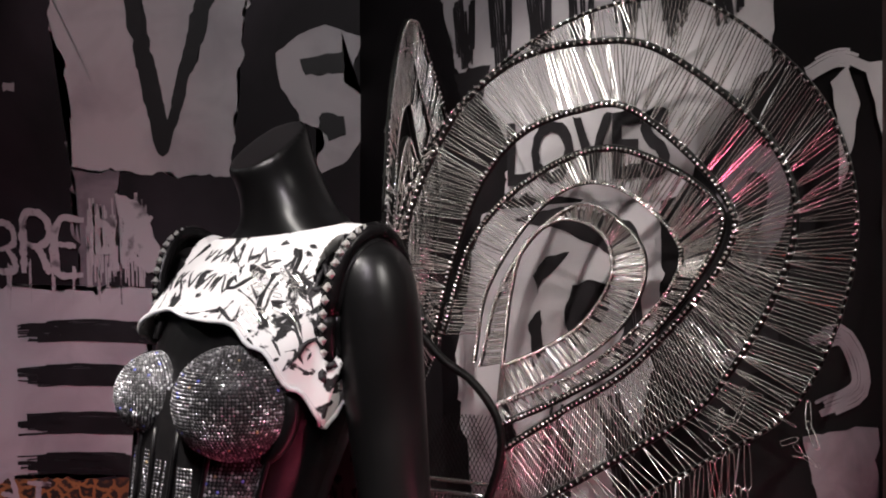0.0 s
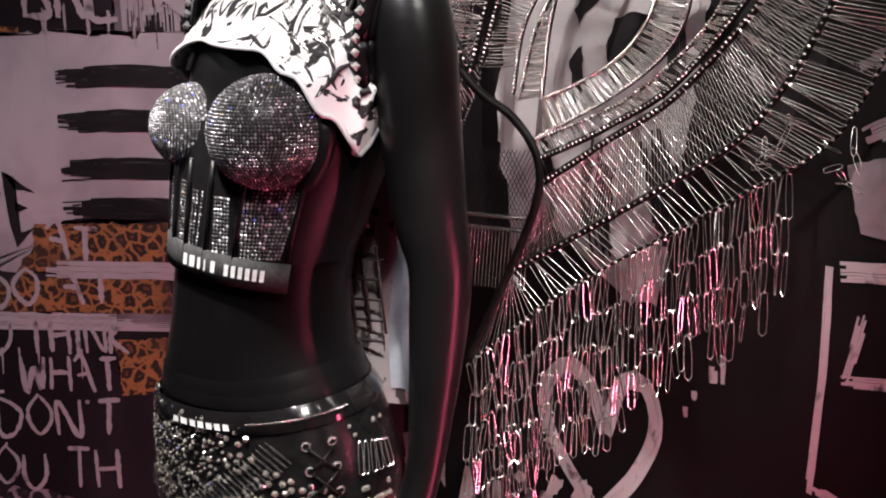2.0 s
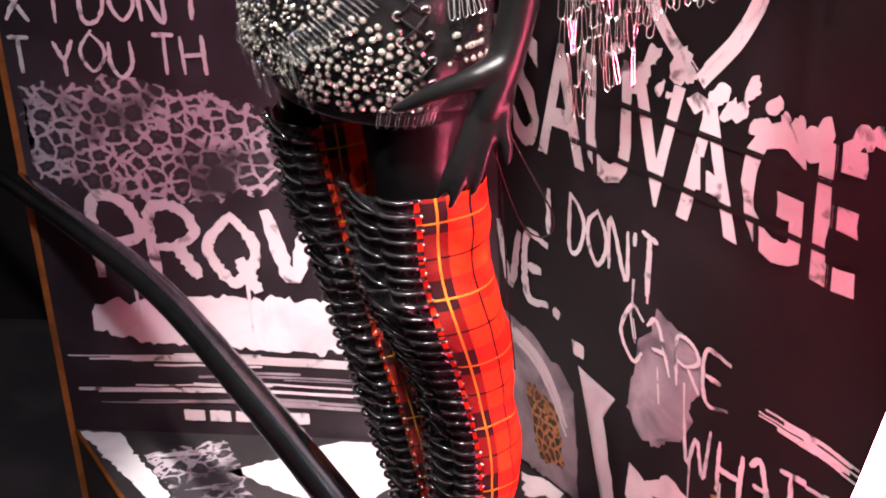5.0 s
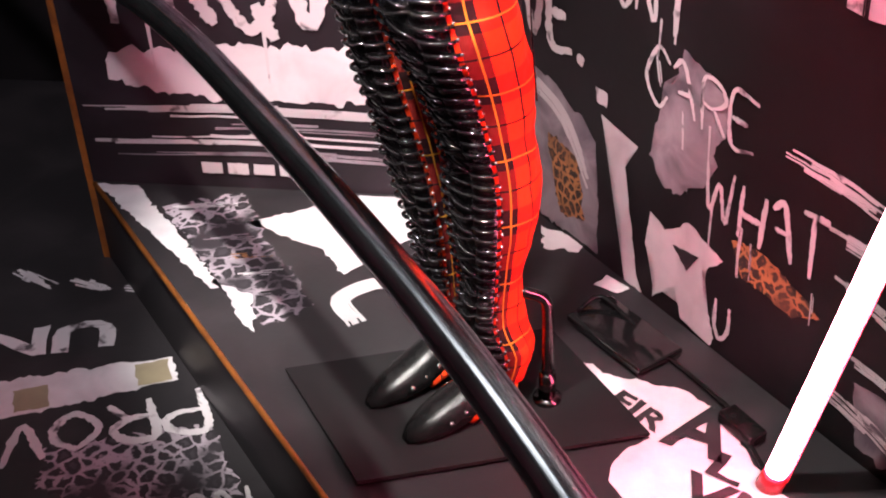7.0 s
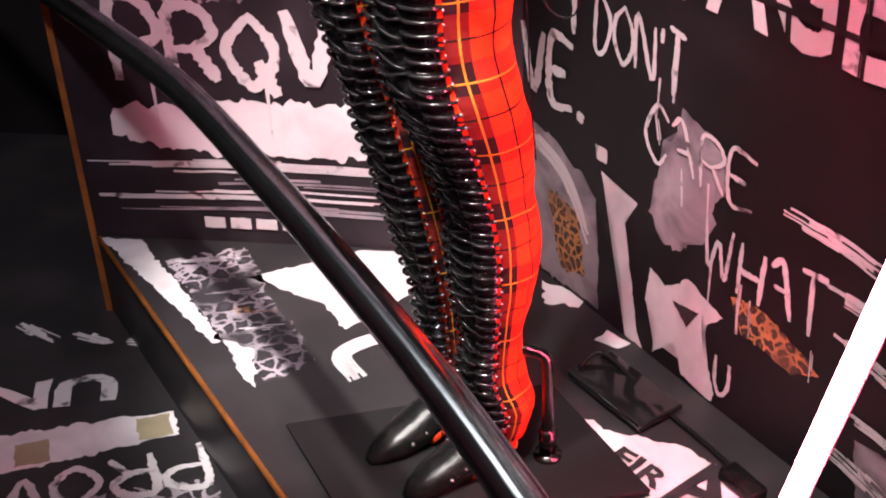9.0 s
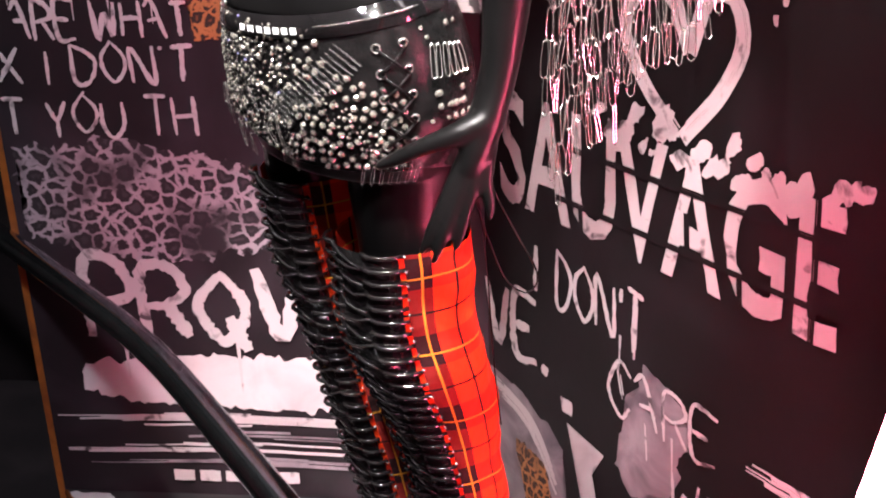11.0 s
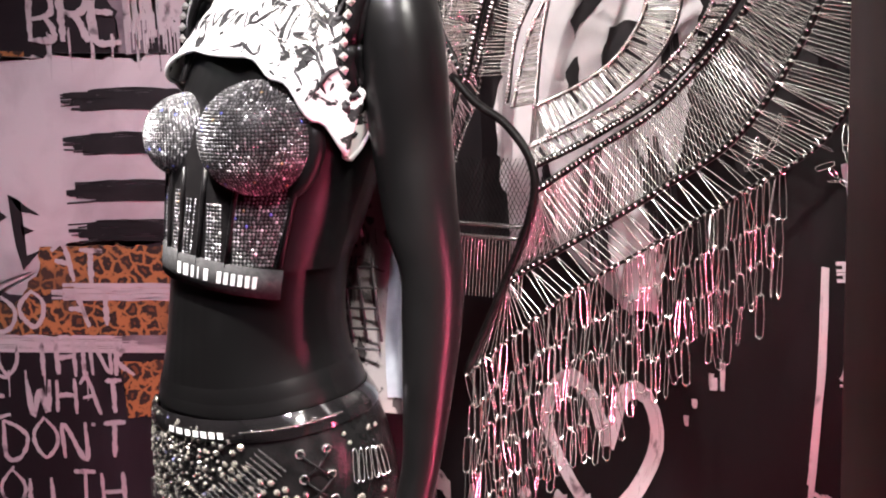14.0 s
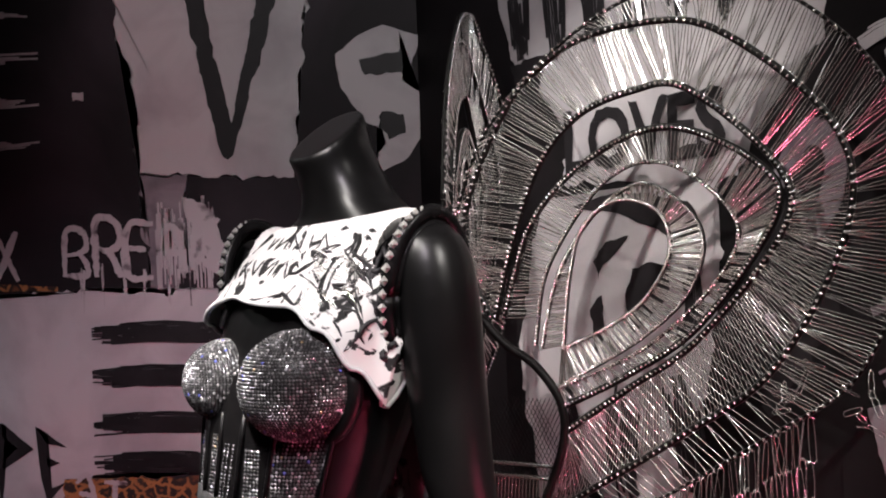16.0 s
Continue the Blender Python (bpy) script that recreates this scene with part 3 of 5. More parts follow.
letters(SIDE, "LOVES", 0.355, 1.785, 0.085, 0.29, M_BLACK, W, 3, 0, 0.003, 0.03)
ragged(SIDE, [(0.30, 1.75), (0.63, 1.76), (0.62, 1.60), (0.58, 1.42), (0.56, 1.30), (0.50, 1.30), (0.44, 1.42), (0.36, 1.38), (0.28, 1.32), (0.24, 1.55)], M_WHITE, W, 1, 0.012, 15)
ragged(SIDE, [(0.405, 1.665), (0.43, 1.69), (0.475, 1.697), (0.45, 1.675), (0.425, 1.66), (0.415, 1.64)], M_BLACK, W, 2, 0.003, 320)
ragged(SIDE, [(0.465, 1.62), (0.48, 1.655), (0.515, 1.662), (0.53, 1.64), (0.548, 1.655), (0.54, 1.615), (0.50, 1.585), (0.475, 1.57)], M_BLACK, W, 2, 0.004, 321)
ragged(SIDE, [(0.395, 1.60), (0.42, 1.62), (0.425, 1.57), (0.405, 1.54)], M_BLACK, W, 2, 0.004, 322)
ragged(SIDE, [(0.36, 1.74), (0.46, 1.755), (0.58, 1.735), (0.605, 1.70), (0.55, 1.69), (0.48, 1.722)], M_BLACK, W, 2, 0.004, 323)
brush(SIDE, [(0.58, 1.66), (0.585, 1.60), (0.56, 1.56)], 0.03, M_BLACK, W, 2, 124, 8, 0.03)
brush(SIDE, [(0.55, 1.52), (0.57, 1.44), (0.58, 1.36)], 0.055, M_BLACK, W, 2, 125, 12, 0.05)
brush(SIDE, [(0.46, 1.50), (0.45, 1.42), (0.47, 1.35)], 0.06, M_BLACK, W, 2, 126, 12, 0.05)
brush(SIDE, [(0.34, 1.50), (0.36, 1.42), (0.33, 1.34)], 0.03, M_BLACK, W, 2, 127, 9, 0.05)
ragged(SIDE, [(0.69, 1.75), (0.78, 1.80), (0.80, 1.60), (0.70, 1.48), (0.66, 1.56)], M_BLACK, W, 2, 0.01, 16)
brush(SIDE, [(0.70, 1.60), (0.72, 1.575), (0.745, 1.585), (0.73, 1.61)], 0.014, M_GREY, W, 3, 128, 5, 0.01)
brush(SIDE, [(0.72, 1.74), (0.76, 1.80), (0.80, 1.78), (0.79, 1.72), (0.75, 1.68)], 0.03, M_GREY, W, 3, 129, 8, 0.03)
brush(SIDE, [(0.83, 1.885), (0.875, 1.90), (0.915, 1.885)], 0.02, M_WHITE, W, 2, 130, 6, 0.02)
ragged(SIDE, [(0.865, 1.875), (0.885, 1.89), (0.90, 1.85), (0.885, 1.78), (0.875, 1.76), (0.875, 1.83)], M_WHITE, W, 2, 0.002, 17)
ragged(SIDE, [(0.905, 1.89), (0.96, 1.89), (0.955, 1.74), (0.925, 1.72), (0.93, 1.80)], M_WHITE, W, 2, 0.003, 18)
brush(SIDE, [(0.84, 1.60), (0.88, 1.61), (0.90, 1.56), (0.85, 1.53)], 0.022, M_GREY, W, 2, 131, 6, 0.02)
ragged(SIDE, [(0.83, 1.50), (0.92, 1.52), (0.92, 1.42), (0.85, 1.43)], M_GREY, W, 2, 0.006, 19)
brush(SIDE, [(0.82, 1.385), (0.95, 1.40)], 0.022, M_WORN, W, 2, 132, 6, 0.02)
brush(SIDE, [(0.815, 1.39), (0.812, 1.27), (0.80, 1.13)], 0.013, M_WORN, W, 2, 133, 5, 0.02)
brush(SIDE, [(0.86, 1.345), (0.84, 1.27)], 0.014, M_WORN, W, 2, 134, 5, 0.02)
brush(SIDE, [(0.835, 1.268), (0.92, 1.28)], 0.013, M_WORN, W, 2, 135, 5, 0.02)
brush(SIDE, [(0.80, 1.14), (0.88, 1.12)], 0.012, M_WORN, W, 2, 136, 5, 0.02)
scrawl(SIDE, "YO", 0.805, 1.035, 0.08, 0.11, M_WORN, W, 2, 0, 0.14, 0.05, 0, 10)
scrawl(SIDE, "TR", 0.79, 0.945, 0.08, 0.11, M_WORN, W, 2, 0, 0.14, 0.05, 0, 11)
scrawl(SIDE, "WH", 0.805, 0.835, 0.085, 0.13, M_WORN, W, 2, 0, 0.14, 0.05, 0, 12)
brush(SIDE, [(0.475, 1.115), (0.44, 1.18), (0.39, 1.19), (0.35, 1.13), (0.39, 1.06), (0.455, 1.005)], 0.024, M_WORN, W, 3, 140, 9, 0.02)
brush(SIDE, [(0.475, 1.115), (0.505, 1.19), (0.548, 1.195), (0.565, 1.14), (0.53, 1.07), (0.465, 1.0)], 0.024, M_WORN, W, 3, 141, 9, 0.02)
letters(SIDE, "SAUVAGE", 0.052, 0.797, 0.188, 0.688, M_WORN, W, 3, 0, 0.003, 0.018)
for k, (a, b) in enumerate(((0.842, 0.845), (0.926, 0.934))):
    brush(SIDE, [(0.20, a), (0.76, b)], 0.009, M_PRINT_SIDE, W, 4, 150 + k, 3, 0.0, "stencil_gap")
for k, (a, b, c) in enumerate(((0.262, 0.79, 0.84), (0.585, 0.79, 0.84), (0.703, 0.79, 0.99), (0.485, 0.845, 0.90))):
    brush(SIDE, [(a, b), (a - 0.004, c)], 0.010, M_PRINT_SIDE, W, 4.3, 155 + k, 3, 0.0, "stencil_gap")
spatter = random.Random(77)
for k in range(26):
    s, z = 0.30 + 0.0185 * k, 0.985 + spatter.uniform(-0.022, 0.03)
    r, q = spatter.uniform(0.009, 0.021), spatter.uniform(0.7, 1.6)
    ring = [(s + r * math.cos(w) * spatter.uniform(0.6, 1.2) + 0.4 * r * q * math.sin(w), z + r * q * math.sin(w) * spatter.uniform(0.6, 1.2)) for w in [math.pi * m / 4 for m in range(8)]]
    ragged(SIDE, ring, M_WORN, W, 3 + 0.1 * (k % 4), 0.004, 170 + k, "paint_blot")
ragged(SIDE, [(0.0, 0.99), (0.06, 1.0), (0.08, 0.93), (0.02, 0.9)], M_WORN, W, 2, 0.012, 21)
scrawl(SIDE, "I", 0.134, 0.662, 0.088, 0.022, M_WORN, W, 3, 0, 0.13, 0.03, 0, 13)
scrawl(SIDE, "DON'T", 0.192, 0.664, 0.088, 0.215, M_WORN, W, 3, -2, 0.10, 0.06, 0.2, 14)
brush(SIDE, [(0.385, 0.74), (0.382, 0.64)], 0.008, M_WORN, W, 3, 180, 4, 0.02)
scrawl(SIDE, "VE.", 0.0, 0.53, 0.118, 0.19, M_WORN, W, 3, 0, 0.17, 0.03, 0, 15)
scrawl(SIDE, "CARE", 0.325, 0.532, 0.082, 0.24, M_WORN, W, 3, 3, 0.10, 0.05, 0.3, 16)
scrawl(SIDE, "WHAT", 0.462, 0.412, 0.088, 0.25, M_WORN, W, 3, 0, 0.10, 0.05, 0.4, 17)
brush(SIDE, [(0.345, 0.62), (0.36, 0.56)], 0.008, M_WORN, W, 3, 181, 4, 0.02)
for k, s in enumerate((0.41, 0.545, 0.57, 0.69)):
    brush(SIDE, [(s, 0.55 - 0.14 * (k > 0)), (s + 0.004, 0.485 - 0.15 * (k > 0))], 0.005, M_WORN, W, 3, 182 + k, 3, 0.02)
scrawl(SIDE, "U", 0.51, 0.208, 0.065, 0.04, M_WORN, W, 3, 0, 0.14, 0.04, 0, 18)
ragged(SIDE, [(-0.0, 0.47), (0.10, 0.46), (0.21, 0.40), (0.225, 0.19), (0.06, 0.185), (0.0, 0.3)], M_GREY, W, 1, 0.01, 22)
ragged(SIDE, [(0.08, 0.36), (0.16, 0.35), (0.19, 0.24), (0.12, 0.22)], M_ORANGE, W, 2, 0.014, 23)
brush(SIDE, [(0.0, 0.45), (0.12, 0.41), (0.20, 0.31)], 0.03, M_WORN, W, 2, 190, 10, 0.05)
ragged(SIDE, [(0.205, 0.50), (0.235, 0.50), (0.235, 0.475), (0.21, 0.475)], M_WORN, W, 2, 0.003, 24)
ragged(SIDE, [(0.222, 0.458), (0.25, 0.45), (0.315, 0.442), (0.285, 0.40), (0.33, 0.20), (0.345, 0.182), (0.30, 0.182), (0.275, 0.32)], M_WHITE, W, 2, 0.003, 25, "spike_shape")
ragged(SIDE, [(0.40, 0.64), (0.50, 0.60), (0.47, 0.46), (0.40, 0.40), (0.34, 0.44), (0.36, 0.53)], M_GREY, W, 1, 0.014, 26)
ragged(SIDE, [(0.352, 0.345), (0.39, 0.33), (0.44, 0.37), (0.52, 0.345), (0.475, 0.30), (0.515, 0.20), (0.51, 0.182), (0.44, 0.19), (0.42, 0.24), (0.37, 0.19), (0.375, 0.25), (0.345, 0.28)], M_WHITE, W, 2, 0.004, 27, "pointed_shape")
ragged(SIDE, [(0.41, 0.315), (0.47, 0.325), (0.445, 0.285)], M_BLACK, W, 3, 0.003, 28)
ragged(SIDE, [(0.53, 0.39), (0.60, 0.40), (0.71, 0.36), (0.66, 0.33), (0.56, 0.34)], M_ORANGE, W, 2, 0.008, 29)
for k, (a, b, c, e) in enumerate(((0.61, 0.575, 0.80, 0.56), (0.68, 0.50, 0.85, 0.49), (0.72, 0.43, 0.88, 0.40), (0.75, 0.33, 0.9, 0.31), (0.72, 0.26, 0.9, 0.22))):
    brush(SIDE, [(a, b), ((a + c) / 2, (b + e) / 2 + 0.006), (c, e)], 0.03, M_WORN, W, 2, 200 + k, 10, 0.12)
ragged(SIDE, [(0.78, 0.30), (0.95, 0.32), (0.95, 0.19), (0.80, 0.20)], M_GREY, W, 1, 0.012, 30)

# ---- prints on platform and floor ----
TOP = Sheet((0, 0, STAGE), (1, 0, 0), (0, 1, 0))
W = stage
ragged(TOP, [(-0.955, 2.0), (-0.87, 2.0), (-0.70, 1.80), (-0.62, 1.70), (-0.635, 1.69), (-0.72, 1.775)], M_WHITE, W, 1, 0.006, 40)
ragged(TOP, [(-0.80, 1.93), (-0.66, 1.99), (-0.55, 1.80), (-0.45, 1.66), (-0.52, 1.60), (-0.60, 1.67)], M_LEOPARD, W, 1, 0.012, 41)
for k in range(7):
    brush(TOP, [(-0.78 + 0.045 * k, 1.93 - 0.05 * k), (-0.66 + 0.035 * k, 1.95 - 0.05 * k)], 0.02, (M_WORN, M_BLACK, M_GREY, M_ORANGE)[k % 4], W, 2 + 0.1 * k, 210 + k, 7, 0.09)
ragged(TOP, [(-0.63, 1.89), (-0.44, 2.0), (-0.20, 2.0), (-0.24, 1.92), (-0.33, 1.86), (-0.42, 1.75), (-0.47, 1.82)], M_WHITE, W, 1, 0.006, 42)
brush(TOP, [(-0.29, 1.73), (-0.36, 1.73), (-0.41, 1.68), (-0.37, 1.62)], 0.032, M_WHITE, W, 1, 220, 8, 0.02)
ragged(TOP, [(-0.62, 1.70), (-0.56, 1.68), (-0.53, 1.58), (-0.555, 1.60)], M_WHITE, W, 2, 0.006, 43)
ragged(TOP, [(-0.10, 1.93), (-0.02, 1.88), (-0.03, 1.85), (-0.09, 1.86)], M_WHITE, W, 1, 0.008, 44)
ragged(TOP, [(0.02, 1.79), (0.06, 1.755), (0.04, 1.74), (0.0, 1.76)], M_WHITE, W, 1, 0.004, 45)
ragged(TOP, [(-0.022, 1.57), (0.04, 1.53), (0.13, 1.515), (0.20, 1.465), (0.235, 1.36), (0.29, 1.29), (0.40, 1.24), (0.36, 1.12), (0.14, 1.16), (0.09, 1.25), (0.04, 1.31), (0.055, 1.365), (0.095, 1.40), (0.04, 1.46)], M_WHITE, W, 1, 0.006, 46)
for k, (word, s, z, h, w, turn) in enumerate((("FIR", 0.030, 1.468, 0.040, 0.095, -40), ("A", 0.105, 1.392, 0.105, 0.095, -22), ("L", 0.168, 1.338, 0.05, 0.05, -30), ("VM", 0.120, 1.285, 0.065, 0.15, -28))):
    letters(TOP, word, s, z, h, w, M_BLACK, W, 3, turn, 0.002, 0.03)
for k in range(6):
    brush(TOP, [(0.10 + 0.03 * k, 1.245 - 0.012 * k), (0.15 + 0.03 * k, 1.225 - 0.01 * k)], 0.014, M_BLACK, W, 2 + 0.1 * k, 240 + k, 5, 0.03)
GROUND = Sheet((0, 0, 0), (1, 0, 0), (0, 1, 0))
W = floor
ragged(GROUND, [(-1.10, 1.60), (-0.74, 1.72), (-0.71, 1.66), (-0.98, 1.53), (-1.2, 1.46)], M_WHITE, W, 1, 0.008, 50)
letters(GROUND, "UNIT", -0.880, 1.82, 0.085, 0.40, M_WORN, W, 2, 197, 0.003, 0.04)
for k, (a, b) in enumerate(((-0.775, 1.70), (-0.965, 1.61))):
    ragged(GROUND, [(a - 0.025, b - 0.01), (a + 0.03, b + 0.012), (a + 0.055, b - 0.042), (a, b - 0.065)], M_KRAFT, W, 2, 0.004, 55 + k)
scrawl(GROUND, "PROVO", -0.66, 1.645, 0.10, 0.44, M_WORN, W, 2, 205, 0.17, 0.03, 0, 19)
ragged(GROUND, [(-0.88, 1.47), (-0.62, 1.56), (-0.52, 1.40), (-0.70, 1.36), (-0.86, 1.38)], M_LEOPARD, W, 1, 0.012, 51)
scrawl(GROUND, "NOT", -0.52, 1.425, 0.065, 0.17, M_WORN, W, 2, 205, 0.15, 0.05, 0, 20)
for k in range(8):
    brush(GROUND, [(-1.5 + 0.12 * k, 1.95 - 0.02 * (k % 3)), (-1.40 + 0.12 * k, 1.90)], 0.03, M_WORN, W, 2, 230 + k, 8, 0.05)
W = wall_side
for k, (s, z, h) in enumerate(((0.615, 1.185, 0.012), (0.628, 1.208, 0.010), (0.672, 1.262, 0.035), (0.66, 1.24, 0.014), (0.655, 1.245, 0.02))):
    ragged(SIDE, [(s - 0.005, z), (s + 0.004, z + 0.001), (s + 0.003, z - h), (s - 0.003, z - h)], M_WORN, W, 3, 0.0015, 300 + k)


# ---- the mannequin: one plain figure ----
LEFTWARD, AHEAD = Vector((0.74, -0.673, 0)), Vector((-0.673, -0.74, 0))


def oval(c, a, b, n=28, power=2.3, tilt=0.0):
    """A rounded section at c: a to its sides, b to front and back; tilt raises the back."""
    out = []
    for k in range(n):
        w = 2 * math.pi * k / n
        x, y = abs(math.cos(w)) ** (2 / power) * math.copysign(1, math.cos(w)), abs(math.sin(w)) ** (2 / power) * math.copysign(1, math.sin(w))
        out.append(Vector(c) + LEFTWARD * (a * x) + AHEAD * (b * y) + Vector((0, 0, -tilt * b * y)))
    return out


# height: centre x, centre y, half width, half depth
TORSO = {
    1.042: (-0.241, 1.472, 0.139, 0.088),
    1.104: (-0.241, 1.467, 0.163, 0.105),
    1.156: (-0.241, 1.462, 0.165, 0.109),
    1.207: (-0.244, 1.459, 0.157, 0.105),
    1.259: (-0.25, 1.455, 0.138, 0.097),
    1.312: (-0.252, 1.447, 0.118, 0.089),
    1.376: (-0.246, 1.436, 0.112, 0.086),
    1.438: (-0.233, 1.429, 0.118, 0.091),
    1.5: (-0.218, 1.425, 0.128, 0.098),
    1.55: (-0.208, 1.432, 0.138, 0.1),
    1.6: (-0.196, 1.44, 0.148, 0.096),
    1.645: (-0.186, 1.448, 0.152, 0.084),
    1.68: (-0.176, 1.455, 0.142, 0.07),
    1.702: (-0.172, 1.458, 0.112, 0.062),
    1.722: (-0.162, 1.452, 0.082, 0.056),
    1.742: (-0.17, 1.454, 0.062, 0.05),
    1.765: (-0.179, 1.454, 0.051, 0.046),
    1.79: (-0.188, 1.452, 0.045, 0.043),
    1.82: (-0.197, 1.449, 0.043, 0.042),
}


def torso(z):
    """Centre and half sizes of the torso at a height, eased from key to key."""
    keys = sorted(TORSO)
    z = min(max(z, keys[0]), keys[-1])
    n = max(i for i in range(len(keys) - 1) if keys[i] <= z)
    lo, hi = keys[n], keys[n + 1]
    before, after = keys[max(n - 1, 0)], keys[min(n + 2, len(keys) - 1)]
    t, h = (z - lo) / (hi - lo), hi - lo
    out = []
    for i in range(4):
        p, q = TORSO[lo][i], TORSO[hi][i]
        m0, m1 = (q - TORSO[before][i]) / (hi - before) * h, (TORSO[after][i] - p) / (after - lo) * h
        out.append((2 * t**3 - 3 * t * t + 1) * p + (t**3 - 2 * t * t + t) * m0 + (3 * t * t - 2 * t**3) * q + (t**3 - t * t) * m1)
    return out


def skin(z, angle, off=0.0, power=2.3):
    """A place on the torso: angle 0 is its left, 90 its front."""
    x, y, a, b = torso(z)
    w = radians(angle)
    cx, cy = abs(math.cos(w)) ** (2 / power) * math.copysign(1, math.cos(w)), abs(math.sin(w)) ** (2 / power) * math.copysign(1, math.sin(w))
    return Vector((x, y, z)) + LEFTWARD * ((a + off) * cx) + AHEAD * ((b + off) * cy)


NEAR_LEG = [((-0.170, 1.438, 1.10), 0.080), ((-0.180, 1.438, 1.02), 0.066), ((-0.182, 1.438, 0.95), 0.057), ((-0.178, 1.440, 0.83), 0.054), ((-0.152, 1.445, 0.72), 0.05),
            ((-0.132, 1.452, 0.62), 0.042), ((-0.128, 1.455, 0.47), 0.038), ((-0.130, 1.456, 0.38), 0.03), ((-0.130, 1.457, 0.30), 0.026), ((-0.128, 1.457, 0.25), 0.024)]
FAR_LEG = [((-0.289, 1.535, 1.10), 0.078), ((-0.307, 1.540, 1.02), 0.066), ((-0.309, 1.541, 0.97), 0.058), ((-0.291, 1.542, 0.83), 0.05), ((-0.274, 1.540, 0.74), 0.046),
           ((-0.255, 1.538, 0.66), 0.042), ((-0.233, 1.535, 0.57), 0.04), ((-0.217, 1.533, 0.47), 0.036), ((-0.209, 1.530, 0.38), 0.03), ((-0.205, 1.525, 0.30), 0.026), ((-0.203, 1.523, 0.25), 0.024)]
NEAR_SHAFT = [((-0.184, 1.438, 0.955), 0.073), ((-0.182, 1.438, 0.92), 0.071), ((-0.181, 1.438, 0.86), 0.069), ((-0.168, 1.440, 0.795), 0.070), ((-0.149, 1.446, 0.72), 0.064), ((-0.137, 1.450, 0.66), 0.056),
              ((-0.128, 1.454, 0.60), 0.049), ((-0.125, 1.455, 0.54), 0.050), ((-0.128, 1.455, 0.46), 0.047), ((-0.131, 1.455, 0.40), 0.040), ((-0.134, 1.456, 0.350), 0.031), ((-0.120, 1.459, 0.305), 0.037), ((-0.120, 1.459, 0.275), 0.038), ((-0.126, 1.457, 0.245), 0.030)]
FAR_SHAFT = [((-0.314, 1.541, 1.0), 0.058), ((-0.306, 1.542, 0.92), 0.055), ((-0.290, 1.542, 0.83), 0.051), ((-0.272, 1.540, 0.74), 0.046), ((-0.254, 1.538, 0.66), 0.043),
             ((-0.233, 1.535, 0.57), 0.040), ((-0.217, 1.533, 0.47), 0.035), ((-0.209, 1.530, 0.38), 0.028), ((-0.205, 1.525, 0.30), 0.023), ((-0.203, 1.523, 0.25), 0.021)]
ARM = [((-0.078, 1.348, 1.700), 0.030), ((-0.072, 1.340, 1.675), 0.044), ((-0.064, 1.332, 1.630), 0.047), ((-0.055, 1.326, 1.55), 0.043), ((-0.046, 1.322, 1.46), 0.039), ((-0.036, 1.324, 1.40), 0.034),
       ((-0.038, 1.326, 1.34), 0.032), ((-0.044, 1.326, 1.27), 0.027), ((-0.052, 1.326, 1.195), 0.021), ((-0.062, 1.322, 1.150), 0.020)]

bm = bmesh.new()
levels = [1.042 + 0.778 * k / 80 for k in range(81)]
loft(bm, [oval((*torso(z)[:2], z), *torso(z)[2:], n=48, tilt=0.75 * min(1.0, max(0.0, (z - 1.745) / 0.07)) ** 1.4) for z in levels])
for limb in (NEAR_LEG, FAR_LEG, ARM):
    tube(bm, glide([p for p, _ in limb], 60), [q.x for q in glide([(r, 4 * p[2], 0) for p, r in limb], 60)], 28)
tube(bm, [(-0.305, 1.575, 1.695), (-0.318, 1.585, 1.66), (-0.315, 1.60, 1.58), (-0.285, 1.62, 1.46), (-0.25, 1.63, 1.38)], [0.028, 0.045, 0.044, 0.038, 0.034], 16)
# hand: palm, thumb and four slim spread fingers
wrist = (-0.066, 1.320, 1.135)
tube(bm, [(-0.060, 1.322, 1.158), (-0.068, 1.317, 1.13), (-0.080, 1.309, 1.10), (-0.088, 1.305, 1.075)], [0.019, 0.021, 0.020, 0.013], 12)
tube(bm, glide([(-0.070, 1.310, 1.128), (-0.100, 1.298, 1.117), (-0.135, 1.298, 1.104), (-0.162, 1.304, 1.090), (-0.187, 1.310, 1.078)], 9), [0.017, 0.015, 0.013, 0.0115, 0.0105, 0.0095, 0.009, 0.0075, 0.005], 10)
for base, mid, tip in (((-0.110, 1.300, 1.050), (-0.126, 1.293, 1.018), (-0.141, 1.292, 0.985)), ((-0.101, 1.299, 1.046), (-0.113, 1.291, 1.012), (-0.128, 1.290, 0.974)),
                       ((-0.086, 1.302, 1.050), (-0.094, 1.296, 1.020), (-0.104, 1.295, 0.988)), ((-0.070, 1.308, 1.064), (-0.066, 1.304, 1.042), (-0.066, 1.305, 1.020))):
    tube(bm, [wrist, Vector(wrist).lerp(Vector(base), 0.5), base], [0.014, 0.012, 0.0085], 9)
    tube(bm, glide([base, mid, tip], 6), [0.0085, 0.0075, 0.0072, 0.0068, 0.006, 0.004], 8)
figure = tagged(part("mannequin", bm, M_BODY), "headless matt black shop mannequin in a punk stage costume", "mannequin")
for kind in ("REMESH", "SMOOTH"):
    mod = figure.modifiers.new(kind.lower(), kind)
    if kind == "REMESH":
        mod.mode, mod.voxel_size, mod.use_smooth_shade = "VOXEL", 0.0034, True
    else:
        mod.factor, mod.iterations = 0.5, 8

# ---- safety pins ----


